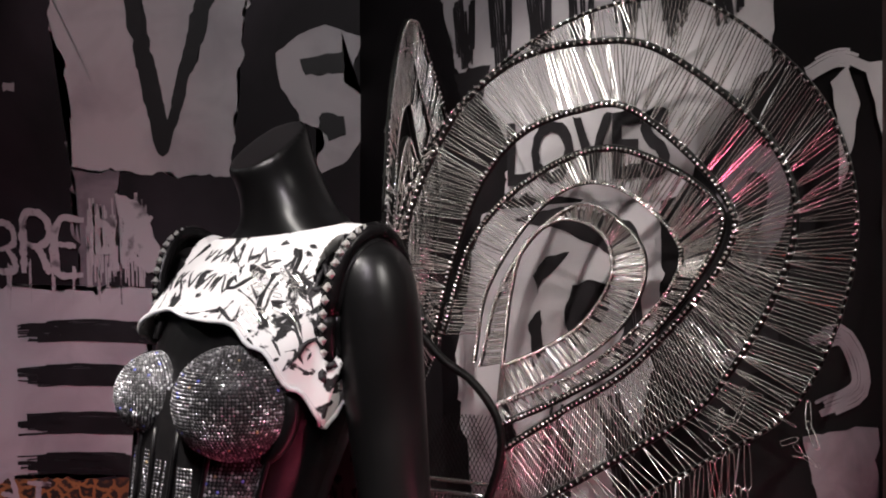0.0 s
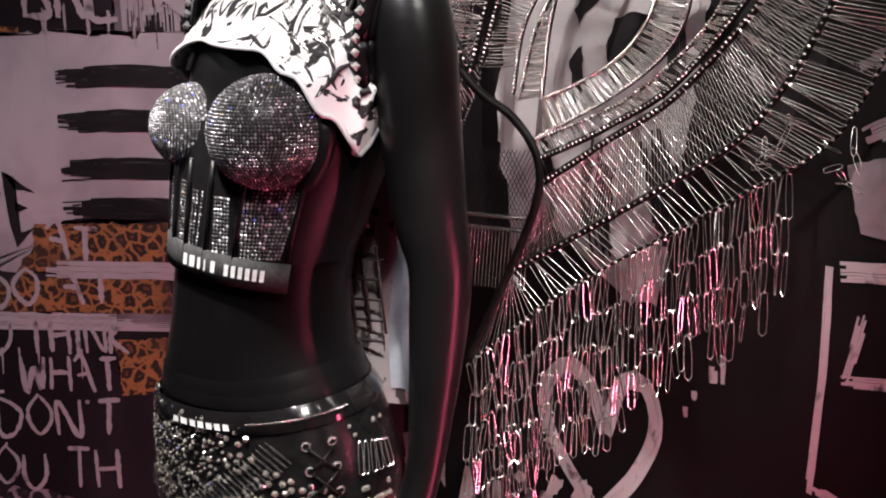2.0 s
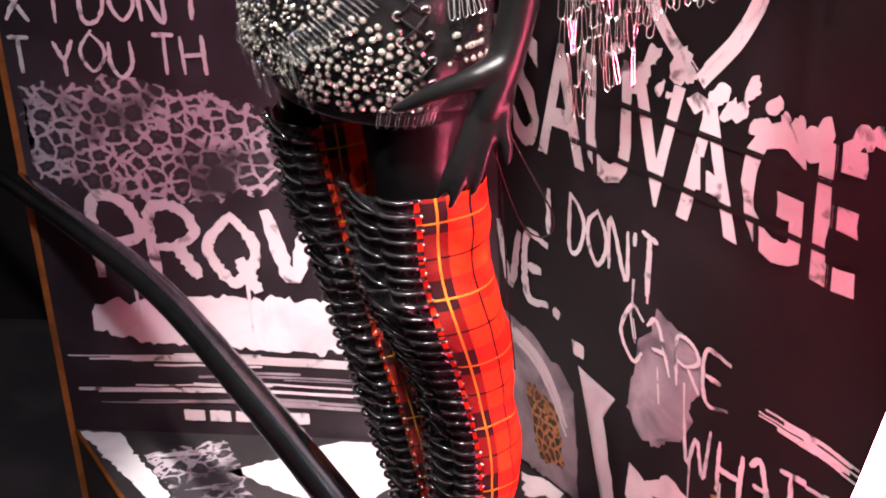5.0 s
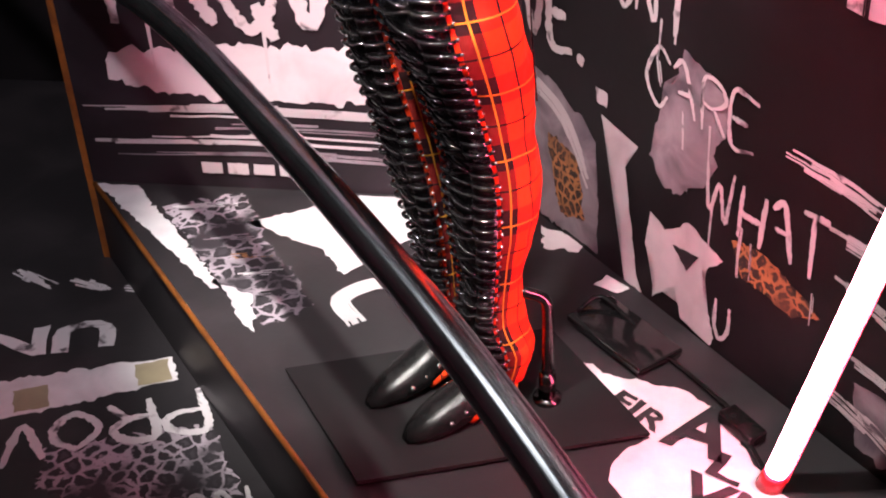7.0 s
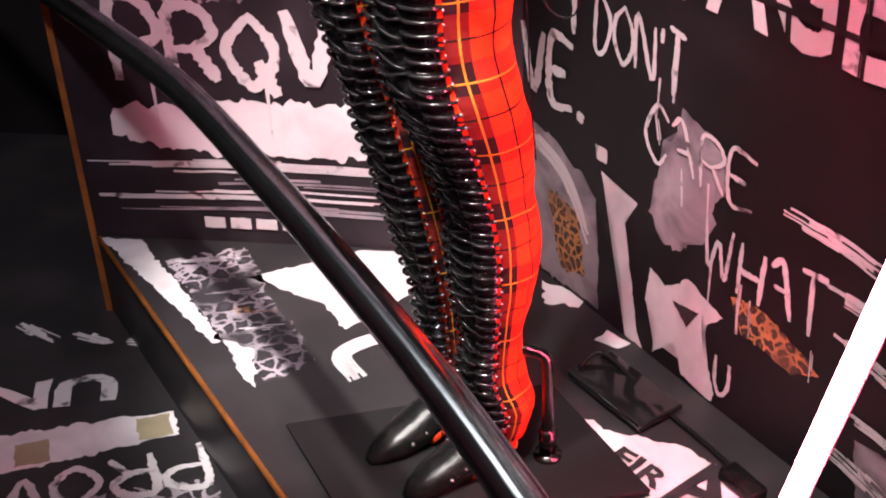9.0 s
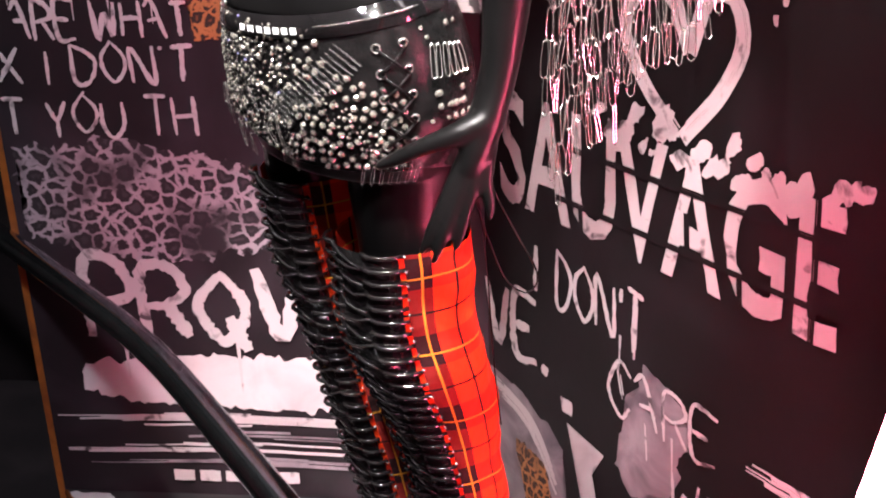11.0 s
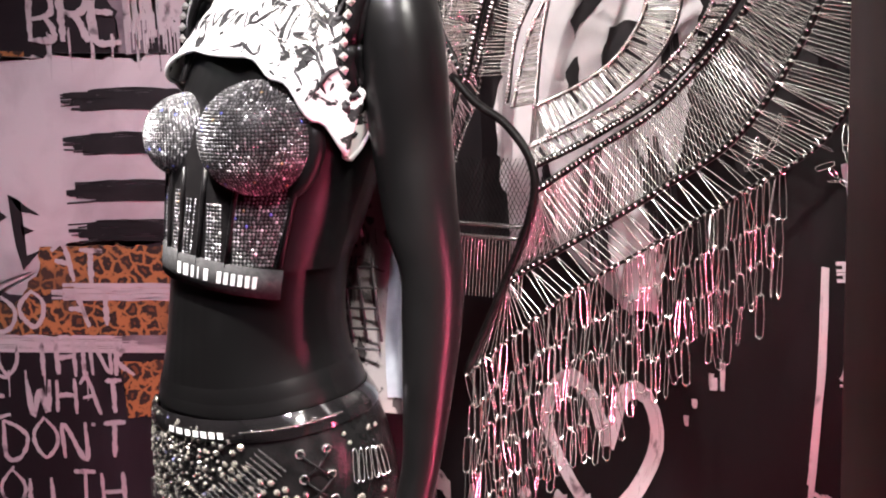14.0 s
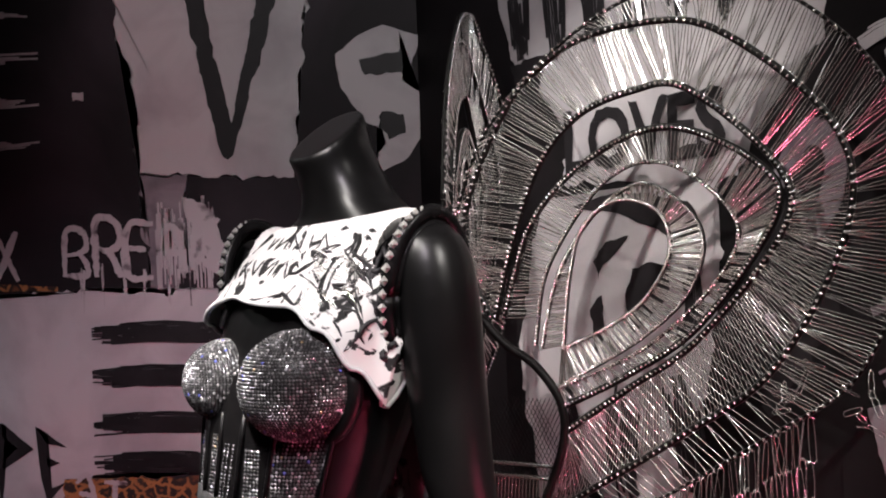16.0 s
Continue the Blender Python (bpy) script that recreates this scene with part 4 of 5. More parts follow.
def pin_mesh(length=1.0, wide=0.09, wire=0.011, bright=M_CHROME):
    """A closed safety pin one unit long, along +x: two wires, a coil and a cap."""
    bm = bmesh.new()
    h = wide / 2
    tube(bm, [(0.0, 0, 0), (0.06, -h * 0.8, 0), (0.5, -h * 1.15, 0), (0.93, -h, 0), (1.0, 0, 0), (0.93, h, 0), (0.5, h * 1.15, 0), (0.06, h * 0.8, 0), (0.0, 0, 0)], wire, 4, caps=False)
    r = bmesh.ops.create_icosphere(bm, subdivisions=1, radius=1.0)
    for v in r["verts"]:
        v.co = Vector((0.03 + v.co.x * 0.05, v.co.y * wire * 2.4, v.co.z * wire * 2.4))
    me = bpy.data.meshes.new("safety_pin")
    bm.to_mesh(me)
    bm.free()
    me.materials.append(bright)
    return me


PIN_LONG, PIN_SHORT = pin_mesh(1.0, 0.11, 0.020), pin_mesh(1.0, 0.20, 0.019)


def place_pin(a, b, out, mesh, parent, girth):
    """A pin from a to b whose flat side faces out."""
    way = b - a
    x = way.normalized()
    y = out.cross(x).normalized()
    m = Matrix((x * way.length, y * girth, x.cross(y) * girth)).transposed().to_4x4()
    m.translation = a
    ob = new("safety_pin", mesh)
    ob.parent = parent
    ob.matrix_local = parent.matrix_world.inverted() @ m
    return ob


# ---- wings ----
RINGS = {
    "hem": [(-0.156, 1.715), (-0.11, 1.822), (-0.022, 1.91), (0.072, 1.963), (0.163, 1.981), (0.245, 1.967), (0.368, 1.853), (0.402, 1.707), (0.343, 1.545), (0.232, 1.465), (0.032, 1.343), (-0.102, 1.238)],
    "outer": [(-0.102, 1.592), (-0.143, 1.7), (-0.083, 1.845), (0.0, 1.918), (0.1, 1.938), (0.193, 1.918), (0.315, 1.809), (0.333, 1.7), (0.249, 1.547), (0.134, 1.463), (-0.049, 1.354)],
    "middle": [(-0.1, 1.595), (-0.076, 1.681), (-0.038, 1.776), (0.015, 1.835), (0.086, 1.86), (0.154, 1.857), (0.255, 1.764), (0.261, 1.695), (0.16, 1.575), (0.071, 1.515), (-0.008, 1.464)],
    "heart_rim": [(-0.087, 1.6), (-0.045, 1.715), (0.036, 1.788), (0.133, 1.815), (0.236, 1.765), (0.252, 1.708), (0.16, 1.589), (0.071, 1.531), (-0.012, 1.492)],
    "heart_inner": [(-0.045, 1.566), (-0.024, 1.661), (0.051, 1.757), (0.126, 1.774), (0.204, 1.712), (0.192, 1.651), (0.102, 1.568), (-0.014, 1.515)],
    "drop_rim": [(-0.037, 1.562), (-0.012, 1.65), (0.039, 1.722), (0.102, 1.752), (0.165, 1.7), (0.153, 1.632), (0.092, 1.575), (-0.014, 1.517)],
    "drop": [(-0.008, 1.562), (0.003, 1.65), (0.023, 1.708), (0.07, 1.735), (0.117, 1.718), (0.128, 1.672), (0.097, 1.62), (0.051, 1.588), (-0.008, 1.562)],
}
BANDS = (("middle", "outer", 168), ("outer", "hem", 184), ("heart_inner", "heart_rim", 112), ("drop", "drop_rim", 92))
SPINE = [(-0.118, 1.6), (-0.087, 1.568), (-0.044, 1.54), (-0.012, 1.495), (-0.013, 1.441), (-0.049, 1.354), (-0.106, 1.234)]


def wing(name, origin, right, squeeze, label):
    """Wire hoops bound in black, with safety pins strung side by side between them, and a fringe of hanging pins."""
    sheet = Sheet(origin, right, (0, 0, 1))
    root = thing(name, sheet.at(-0.1 * squeeze, 1.55), label, "wings", "pair of wings")
    bpy.context.view_layer.update()
    back = root.matrix_world.inverted()

    def at(p, z, off=0.0):
        sag = 0.6 * max(0.0, p - 0.15) ** 2
        return sheet.at(p * squeeze, z, off + sag)

    lines = {}
    for ring, pts in RINGS.items():
        lines[ring] = glide([(p, z, 0) for p, z in pts], 160)
        bm = bmesh.new()
        thick = 0.0044 if ring in ("outer", "middle", "heart_rim") else 0.0024
        tube(bm, [back @ at(q.x, q.y) for q in lines[ring]], thick, 6)
        part("hoop", bm, M_WIRE, root, "black bound wire hoop")
        bm = bmesh.new()
        for i in range(160):
            q = lines[ring][i]
            r = bmesh.ops.create_icosphere(bm, subdivisions=1, radius=random.uniform(0.0017, 0.0028))
            bmesh.ops.translate(bm, verts=r["verts"], vec=back @ at(q.x, q.y, 0.004))
        tagged(part("pin_heads", bm, M_CHROME, root, "row of bright pin heads"), kind="stuff")
    bm = bmesh.new()
    tube(bm, [back @ at(q.x, q.y, 0.004) for q in glide([(p, z, 0) for p, z in SPINE], 40)], 0.0055, 7)
    part("spine", bm, M_WIRE, root, "thick black bound spine")
    rng = random.Random(5)
    rest = bmesh.new()
    done = 0
    for inner, outer, n in BANDS:
        b = glide(lines[outer], n)
        for i in range(n):
            q = b[i]
            j = min(range(160), key=lambda k: (lines[inner][k] - q).length)
            p = lines[inner][max(0, min(159, j + rng.choice((1, 1, 2, 2, 2))))]
            if (p - q).length > 0.14:
                continue
            u, v = at(p.x, p.y, rng.uniform(-0.003, 0.004)), at(q.x, q.y, rng.uniform(-0.003, 0.004))
            if (v - u).length < 0.006:
                continue
            low = i > 0.70 * n and outer in ("outer", "hem")
            if done < 300 and squeeze == 1 and not low:
                place_pin(u, v, sheet.n + Vector((rng.uniform(-0.2, 0.2), rng.uniform(-0.2, 0.2), rng.uniform(-0.2, 0.2))), PIN_LONG, root, 0.036 * rng.uniform(0.85, 1.15))
                done += 1
            else:
                side = (v - u).normalized().cross(sheet.n) * 0.0012
                for s in (0,) if low else (-1, 1):
                    tube(rest, [back @ (u + side * s), back @ (v + side * s)], 0.0007 if low else 0.0011 if outer in ("heart_rim", "drop_rim") else 0.0008, 4, caps=False)
    # lower field: thin pins strung down from the middle hoop to the hem
    n = 110
    a, b = glide(lines["outer"][100:], n), glide(lines["hem"][112:], n)
    c = glide(lines["middle"][100:], n)
    for i in range(n):
        for p, q in ((c[i], a[min(n - 1, i + 3)]),):
            u, v = at(p.x, p.y, -0.004), at(q.x, q.y, -0.004)
            tube(rest, [back @ u, back @ v], 0.0007, 4, caps=False)
    tagged(part("pin_rows", rest, M_CHROME, root, "rows of thin steel pins"), kind="stuff")
    return root, at, lines, back


near_wing, wing_at, lines, back = wing("pin_wing", (0.08, 1.51, 0), (0.90, -0.436, 0), 1.0, "wing of steel safety pins strung between black wire hoops")
wing("pin_wing", (-0.064, 1.70, 0.036), (0.215, 0.977, 0), 0.42, "wing of steel safety pins, edge-on beside the wall")

# fringe: chains of hanging pins below the hem
rng = random.Random(8)
hem = glide(lines["hem"][112:], 56)
for i, q in enumerate(hem):
    t = i / 55
    drop = 0.135 + 0.15 * t + rng.uniform(-0.03, 0.02)
    z, p = q.y - 0.002, q.x
    while drop > 0.02:
        step = rng.uniform(0.040, 0.052)
        u = wing_at(p, z, rng.uniform(-0.006, 0.012))
        v = wing_at(p + rng.uniform(-0.005, 0.005), z - step, rng.uniform(-0.006, 0.012))
        place_pin(u, v, Vector((rng.uniform(-1, 1), rng.uniform(-1, 1), 0.1)), PIN_SHORT, near_wing, 0.040)
        z, drop = z - step + 0.004, drop - step
for k in range(14):
    p, z = 0.31 + rng.uniform(-0.05, 0.05), 1.515 + rng.uniform(-0.03, 0.04)
    place_pin(wing_at(p, z, 0.015), wing_at(p + rng.uniform(-0.03, 0.03), z + rng.uniform(-0.03, 0.02), 0.025), Vector((rng.uniform(-1, 1), -1, rng.uniform(-1, 1))), PIN_SHORT, near_wing, 0.026)
# fishnet pocket beside the spine
bm = bmesh.new()
for k in range(26):
    for s in (-1, 1):
        p0 = -0.14 + 0.0055 * k
        u, v = (p0, 1.405), (p0 + s * 0.05, 1.50)
        pts = [(u[0] + (v[0] - u[0]) * j / 8, u[1] + (v[1] - u[1]) * j / 8) for j in range(9)]
        pts = [q for q in pts if -0.13 < q[0] < -0.016]
        if len(pts) > 2:
            tube(bm, [back @ wing_at(p, z, -0.012) for p, z in pts], 0.0005, 3, caps=False)
tagged(part("fishnet", bm, M_WIRE, near_wing, "black fishnet pocket"), kind="stuff")
bm = bmesh.new()
for z0, z1 in ((1.405, 1.36), (1.42, 1.40)):
    tube(bm, [back @ wing_at(p, z0 - 0.02 * (p + 0.13), -0.01) for p in (-0.14, -0.10, -0.06, -0.02)], 0.003, 5)
for k in range(24):
    p = -0.14 + 0.0048 * k
    tube(bm, [back @ wing_at(p, 1.405, -0.01), back @ wing_at(p - 0.006, 1.33, -0.01)], 0.0009, 4, caps=False)
part("pocket_frame", bm, M_CHROME, near_wing, "short row of pins under the net")

# ---- crop top ----


HEM = ((-180, 1.58), (-60, 1.62), (-20, 1.63), (-6, 1.59), (7, 1.516), (30, 1.558), (54, 1.60), (77, 1.625), (110, 1.634), (150, 1.60), (180, 1.58))


def hem_height(angle):
    """The top's lower edge: high over the bust, drawn down to a point at the side."""
    angle = (angle + 180) % 360 - 180
    for (a, y), (b, z) in zip(HEM, HEM[1:]):
        if angle <= b:
            t = (angle - a) / (b - a)
            return y + (z - y) * t * t * (3 - 2 * t)


top = thing("crop_top", (-0.19, 1.44, 1.6), "white sleeveless crop top with black graffiti and studded armholes", "top")
bpy.context.view_layer.update()
inv = top.matrix_world.inverted()


def cotton(t, a, lift=0.0):
    """A place on the top: t from hem to neck, a round the body."""
    neck = 1.724 - 0.010 * max(0.0, math.sin(radians(a))) + 0.006 * math.cos(radians(a))
    z = hem_height(a) + (neck - hem_height(a)) * t
    off = 0.010 + 0.006 * noise.noise(Vector((a * 0.05, t * 3, 4))) + 0.006 * (1 - t) + lift
    off += 0.006 * math.sin(a * 0.16 + t * 5) * (1 - t) * max(0.0, math.cos(radians(a - 30)))
    if math.sin(radians(a)) > 0.2 and z < 1.66:
        off += 0.012 * (1.66 - z) / 0.05 * 0.5
    return inv @ skin(z, a, off)


bm = bmesh.new()
loft(bm, [[cotton(k / 71, 1.5 * j) for j in range(240)] for k in range(72)], caps=False)
HOLES = ((1, Vector((-0.081, 1.345, 1.634))), (-1, Vector((-0.292, 1.552, 1.634))))
gone = []
for f in bm.faces:
    q = top.matrix_world @ f.calc_center_median()
    for s, c in HOLES:
        d = q - c
        if s * d.dot(LEFTWARD) > -0.022 and (d.dot(AHEAD) / 0.052) ** 2 + (d.z / 0.084) ** 2 < 1:
            gone.append(f)
bmesh.ops.delete(bm, geom=list(set(gone)), context="FACES")
for v in bm.verts:
    if v.is_boundary:
        q = top.matrix_world @ v.co
        for s, c in HOLES:
            d = q - c
            far = math.hypot(d.dot(AHEAD) / 0.052, d.z / 0.084)
            if s * d.dot(LEFTWARD) > -0.026 and 0.7 < far < 1.12:
                v.co = inv @ (q + (AHEAD * d.dot(AHEAD) + Vector((0, 0, d.z))) * (1.0 / far - 1.0))
part("cloth", bm, M_CLOTH, top)
bm = bmesh.new()
tube(bm, [cotton(0.01, 3.6 * j, 0.001) for j in range(-4, 58)], 0.0028, 6)
part("rolled_hem", bm, M_LETTER, top, "rolled white hem")
# painted marks: two uneven rows of letter-like strokes and loose swipes
rng = random.Random(17)
bm = bmesh.new()
SHAPES = (((0, -3.5), (0.3, 3.2)), ((-3, -2.6), (2.6, 3), (-3, 2.6)), ((-3, -3), (3, -3), (3, 3.4)), ((0, 0.8),), ((-3.4, 0), (3.2, 0.4)), ((-2, -2), (3.5, -1.6), (-1.6, 3)))
for row, (t0, t1, a0, a1, n) in enumerate(((0.68, 0.86, 112, 68, 5), (0.32, 0.54, 130, 82, 5))):
    for k in range(n):
        a = a0 + (a1 - a0) * (k + 0.5) / n
        for lo, hi in SHAPES[(k + 4 * row) % 6]:
            pts = [cotton(t0 + (t1 - t0) * q + rng.uniform(-0.012, 0.012), a - lo - (hi - lo) * q, -0.0002) for q in (0, 0.35, 0.7, 1)]
            tube(bm, glide(pts, 8), [0.0006, 0.0013, 0.0017, 0.0015, 0.0012, 0.0016, 0.0011, 0.0005], 5)
for k in range(36):
    a, q = rng.uniform(8, 48) if k % 3 else rng.uniform(40, 85), rng.uniform(0.06, 0.7)
    pts = [cotton(min(0.95, max(0.03, q + 0.05 * m * rng.uniform(-1, 1.6))), a + m * rng.uniform(-6, 6), -0.0004) for m in range(4)]
    w = rng.uniform(0.0014, 0.0038)
    tube(bm, glide(pts, 8), [0.3 * w, w, 1.3 * w, w, 0.8 * w, w, 0.6 * w, 0.2 * w], 5)
tagged(part("painted_marks", bm, M_BLACK, top, "black hand-painted graffiti strokes"), kind="stuff")
for s, c in HOLES:
    ring = [c + LEFTWARD * (s * 0.010 + s * 0.012 * math.sin(w)) + AHEAD * (0.055 * math.cos(w)) + Vector((0, 0, 0.087 * math.sin(w))) for w in [2 * math.pi * k / 40 for k in range(41)]]
    bm = bmesh.new()
    tube(bm, [inv @ p for p in ring], 0.0095, 8)
    tube(bm, [inv @ (c + (p - c) * 0.86 + LEFTWARD * (s * 0.007)) for p in ring], 0.0048, 8)
    piping = part("armhole_piping", bm, M_LEATHER, top, "black studded armhole piping")
    for k in range(0, 40):
        w = 2 * math.pi * k / 40
        bm = bmesh.new() if k == 0 else bm
        if k == 0:
            stud = bpy.data.meshes.new("stud")
            bmesh.ops.create_cone(bm, cap_ends=True, segments=4, radius1=0.0058, radius2=0.0006, depth=0.006)
            bm.to_mesh(stud)
            bm.free()
            stud.materials.append(M_STUD)
            bm = None
        ob = new("stud", stud)
        ob.parent = piping
        at = inv @ (ring[k] + Vector((-0.004, -0.0105, 0.002)))
        ob.matrix_local = look(at, at + Vector((0.05, 1, 0)))
rng = random.Random(3)
for k in range(26):
    c = skin(1.655 + rng.uniform(-0.028, 0.028), 62 + rng.uniform(-12, 12), 0.022)
    place_pin(c, c + LEFTWARD * rng.uniform(0.01, 0.03) + Vector((0, 0, rng.uniform(-0.02, 0.01))), AHEAD, PIN_SHORT, top, 0.02)
bm = bmesh.new()
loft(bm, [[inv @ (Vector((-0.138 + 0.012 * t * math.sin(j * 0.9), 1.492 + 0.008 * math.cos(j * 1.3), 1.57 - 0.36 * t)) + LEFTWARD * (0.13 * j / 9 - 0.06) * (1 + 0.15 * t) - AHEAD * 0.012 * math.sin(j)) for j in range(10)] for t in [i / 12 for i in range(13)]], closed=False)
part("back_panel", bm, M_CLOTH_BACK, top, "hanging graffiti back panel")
bm = bmesh.new()
hang = Sheet(Vector((-0.138, 1.492, 0)) + AHEAD * 0.022, LEFTWARD, (0, 0, 1))
for k in range(5):
    tube(bm, [inv @ hang.at(-0.055 + 0.026 * k + 0.008 * j, 1.385 - 0.05 * j + 0.004 * k) for j in (0, 1, 2)], 0.0017, 5)
    tube(bm, [inv @ hang.at(-0.06 + 0.06 * j, 1.375 - 0.024 * k + 0.006 * j) for j in (0, 1, 2)], 0.0017, 5)
for k in range(4):
    tube(bm, [inv @ hang.at(-0.05 + 0.022 * k, 1.46 + 0.02 * (k % 2)), inv @ hang.at(-0.03 + 0.022 * k, 1.42)], 0.002, 5)
tagged(part("drawn_lines", bm, M_BLACK, top, "black hand-drawn grid lines"), kind="stuff")
bm = bmesh.new()
loft(bm, [[inv @ (Vector((-0.083 + 0.004 * math.sin(t * 6), 1.445, 1.53 - 0.30 * t)) + LEFTWARD * (0.028 * (j / 5 - 0.5) * (0.5 + t)) + AHEAD * 0.005 * math.cos(j * 2)) for j in range(6)] for t in [i / 10 for i in range(11)]], closed=False)
part("lining", bm, M_SHINE, top, "pale satin lining edge")

# ---- corset bra ----
bra = thing("corset_bra", (-0.24, 1.41, 1.45), "black corset bra with crystal-covered cups and a grey band", "bra")
bpy.context.view_layer.update()
inv = bra.matrix_world.inverted()


def gem(bm, c, out, r):
    """One flat-backed stone: a six-sided cut crown."""
    out = out.normalized()
    x = out.cross(Vector((0.3, 0.2, 1))).normalized()
    y = out.cross(x)
    rim = [bm.verts.new(c + r * (math.cos(w) * x + math.sin(w) * y)) for w in [math.pi * k / 3 for k in range(6)]]
    table = [bm.verts.new(c + out * r * 0.55 + 0.5 * r * (math.cos(w) * x + math.sin(w) * y)) for w in [math.pi * k / 3 for k in range(6)]]
    bm.faces.new(table)
    for k in range(6):
        bm.faces.new((rim[k], rim[(k + 1) % 6], table[(k + 1) % 6], table[k]))


rng = random.Random(11)


def tip(a):
    return 0.012 * (a - 40) / 60


for s, angle, girth in ((1, 59, 0.067), (-1, 119, 0.053)):
    root = skin(1.540, angle, -0.014)
    out = (AHEAD * 1.0 + LEFTWARD * s * 0.28).normalized()
    across, up = out.cross(Vector((0, 0, 1))).normalized(), Vector((0, 0, 1))

    def cup(t, w, off=0.0):
        r = girth + off
        return root + out * (r * 0.98 * math.cos(t)) + across * (r * math.sin(t) * math.cos(w)) + up * (r * 0.90 * math.sin(t) * math.sin(w))

    bm = bmesh.new()
    loft(bm, [[inv @ cup(math.pi / 2 * (i / 12) + 0.02, 2 * math.pi * j / 32) for j in range(32)] for i in range(13)], caps=True)
    shell = part("cup", bm, M_SATIN, bra, "rounded cup set with rows of crystals")
    bm = bmesh.new()
    for i in range(-24, 25):
        lat = 0.0625 * i
        n = int(math.pi * math.cos(lat) * girth / 0.0039)
        for j in range(n):
            lon = math.pi * ((j + 0.5) / max(n, 1) - 0.5)
            way = out * (0.98 * math.cos(lat) * math.cos(lon)) + across * (math.cos(lat) * math.sin(lon)) + up * (0.90 * math.sin(lat))
            tilt = Vector((rng.uniform(-1, 1), rng.uniform(-1, 1), rng.uniform(-1, 1))) * 0.24
            gem(bm, inv @ (root + way * (girth + 0.0002)), way + tilt, 0.0018)
    tagged(part("crystals", bm, M_FINE_GEM, shell, "close rows of small clear crystals", smooth=False), kind="stuff")
    bm = bmesh.new()
    tube(bm, [inv @ cup(math.pi / 2, w, 0.003) for w in [math.pi * (0.92 + 1.16 * k / 20) for k in range(21)]], 0.0095, 8)
    part("underwire", bm, M_SATIN, shell, "black satin underwire casing")
# body of the corset, from band to cups
bm = bmesh.new()
loft(bm, [[inv @ skin(z, a, 0.005) for a in range(-10, 191, 8)] for z in (1.40, 1.43, 1.46, 1.49, 1.52, 1.55)], closed=False)
loft(bm, [[inv @ skin(z, a, 0.002) for a in range(190, 351, 8)] for z in (1.42, 1.46, 1.50, 1.54)], closed=False)
part("bodice", bm, M_SATIN, bra)
bm = bmesh.new()
for a0, a1, b0, b1, rows in ((68, 80, 72, 82, 16), (89, 97, 88, 95, 17), (101, 108, 99, 106, 19), (120, 128, 118, 126, 19), (138, 150, 136, 148, 18)):
    for z in range(rows):
        t, n = z / rows, max(2, int((a1 - a0) / 2.2))
        for j in range(n):
            a = (a0 + (b0 - a0) * t) * (1 - (j + 0.5) / n) + (a1 + (b1 - a1) * t) * (j + 0.5) / n
            c, d = skin(1.408 + 0.0042 * z, a, 0.0056), skin(1.408 + 0.0042 * z, a, 0.02)
            gem(bm, inv @ c, (d - c) + Vector((rng.uniform(-1, 1), rng.uniform(-1, 1), rng.uniform(-1, 1))) * 0.004, 0.0020)
# the wide side panel, which runs out upwards along the cup
for z in range(29):
    h = 1.408 + 0.0042 * z
    lo, hi = 34 - 8 * z / 29, 61 + 3 * z / 15 if z < 15 else 64 - 36 * (z - 15) / 14
    n = int((hi - lo) / 2.3)
    for j in range(n):
        a = lo + (hi - lo) * (j + 0.5) / n
        c, d = skin(h, a, 0.0056), skin(h, a, 0.02)
        gem(bm, inv @ c, (d - c) + Vector((rng.uniform(-1, 1), rng.uniform(-1, 1), rng.uniform(-1, 1))) * 0.004, 0.0020)
tagged(part("crystal_strips", bm, M_FINE_GEM, bra, "upright strips of clear crystals", smooth=False), kind="stuff")
for a in (30, 64, 84.5, 98, 113, 132):
    bm = bmesh.new()
    tube(bm, [inv @ skin(z, a, 0.006) for z in (1.405, 1.44, 1.48, 1.51)], 0.0035, 5)
    part("boning", bm, M_SATIN, bra, "black satin boning channel")
bm = bmesh.new()
loft(bm, [[inv @ skin(z + tip(a), a, o) for a in range(27, 197, 5)] for z, o in ((1.372, 0.003), (1.372, 0.009), (1.388, 0.0095), (1.404, 0.009), (1.404, 0.003))], closed=False)
band = part("band", bm, M_ELASTIC, bra, "wide grey elastic band")
for k, wide in enumerate((1, 1, 0.7, 0.3, 1, 0, 1, 1, 1, 1, 1, 1)):
    if wide:
        a = 96 - 4.6 * k
        bm = bmesh.new()
        loft(bm, [[inv @ skin(z + tip(a), a - 2.8 * wide * j, 0.0105) for j in (0, 1)] for z in (1.382, 1.388, 1.395)], closed=False)
        part("word_bar", bm, M_LETTER, band)
for s, a in ((1, 60), (-1, 122)):
    bm = bmesh.new()
    tube(bm, [inv @ skin(z, a - s * 3 * k, 0.006) for k, z in enumerate((1.60, 1.63, 1.66, 1.69, 1.705))], 0.004, 5)
    part("strap", bm, M_SATIN, bra, "thin black shoulder strap")

# ---- studded shorts ----
shorts = thing("shorts", (-0.23, 1.415, 1.12), "black leather hot shorts covered in crystals, studs and pins", "shorts")
bpy.context.view_layer.update()
inv = shorts.matrix_world.inverted()


def waist(a):
    return 1.232 - 0.014 * math.sin(radians(a)) + 0.012 * math.cos(radians(a))


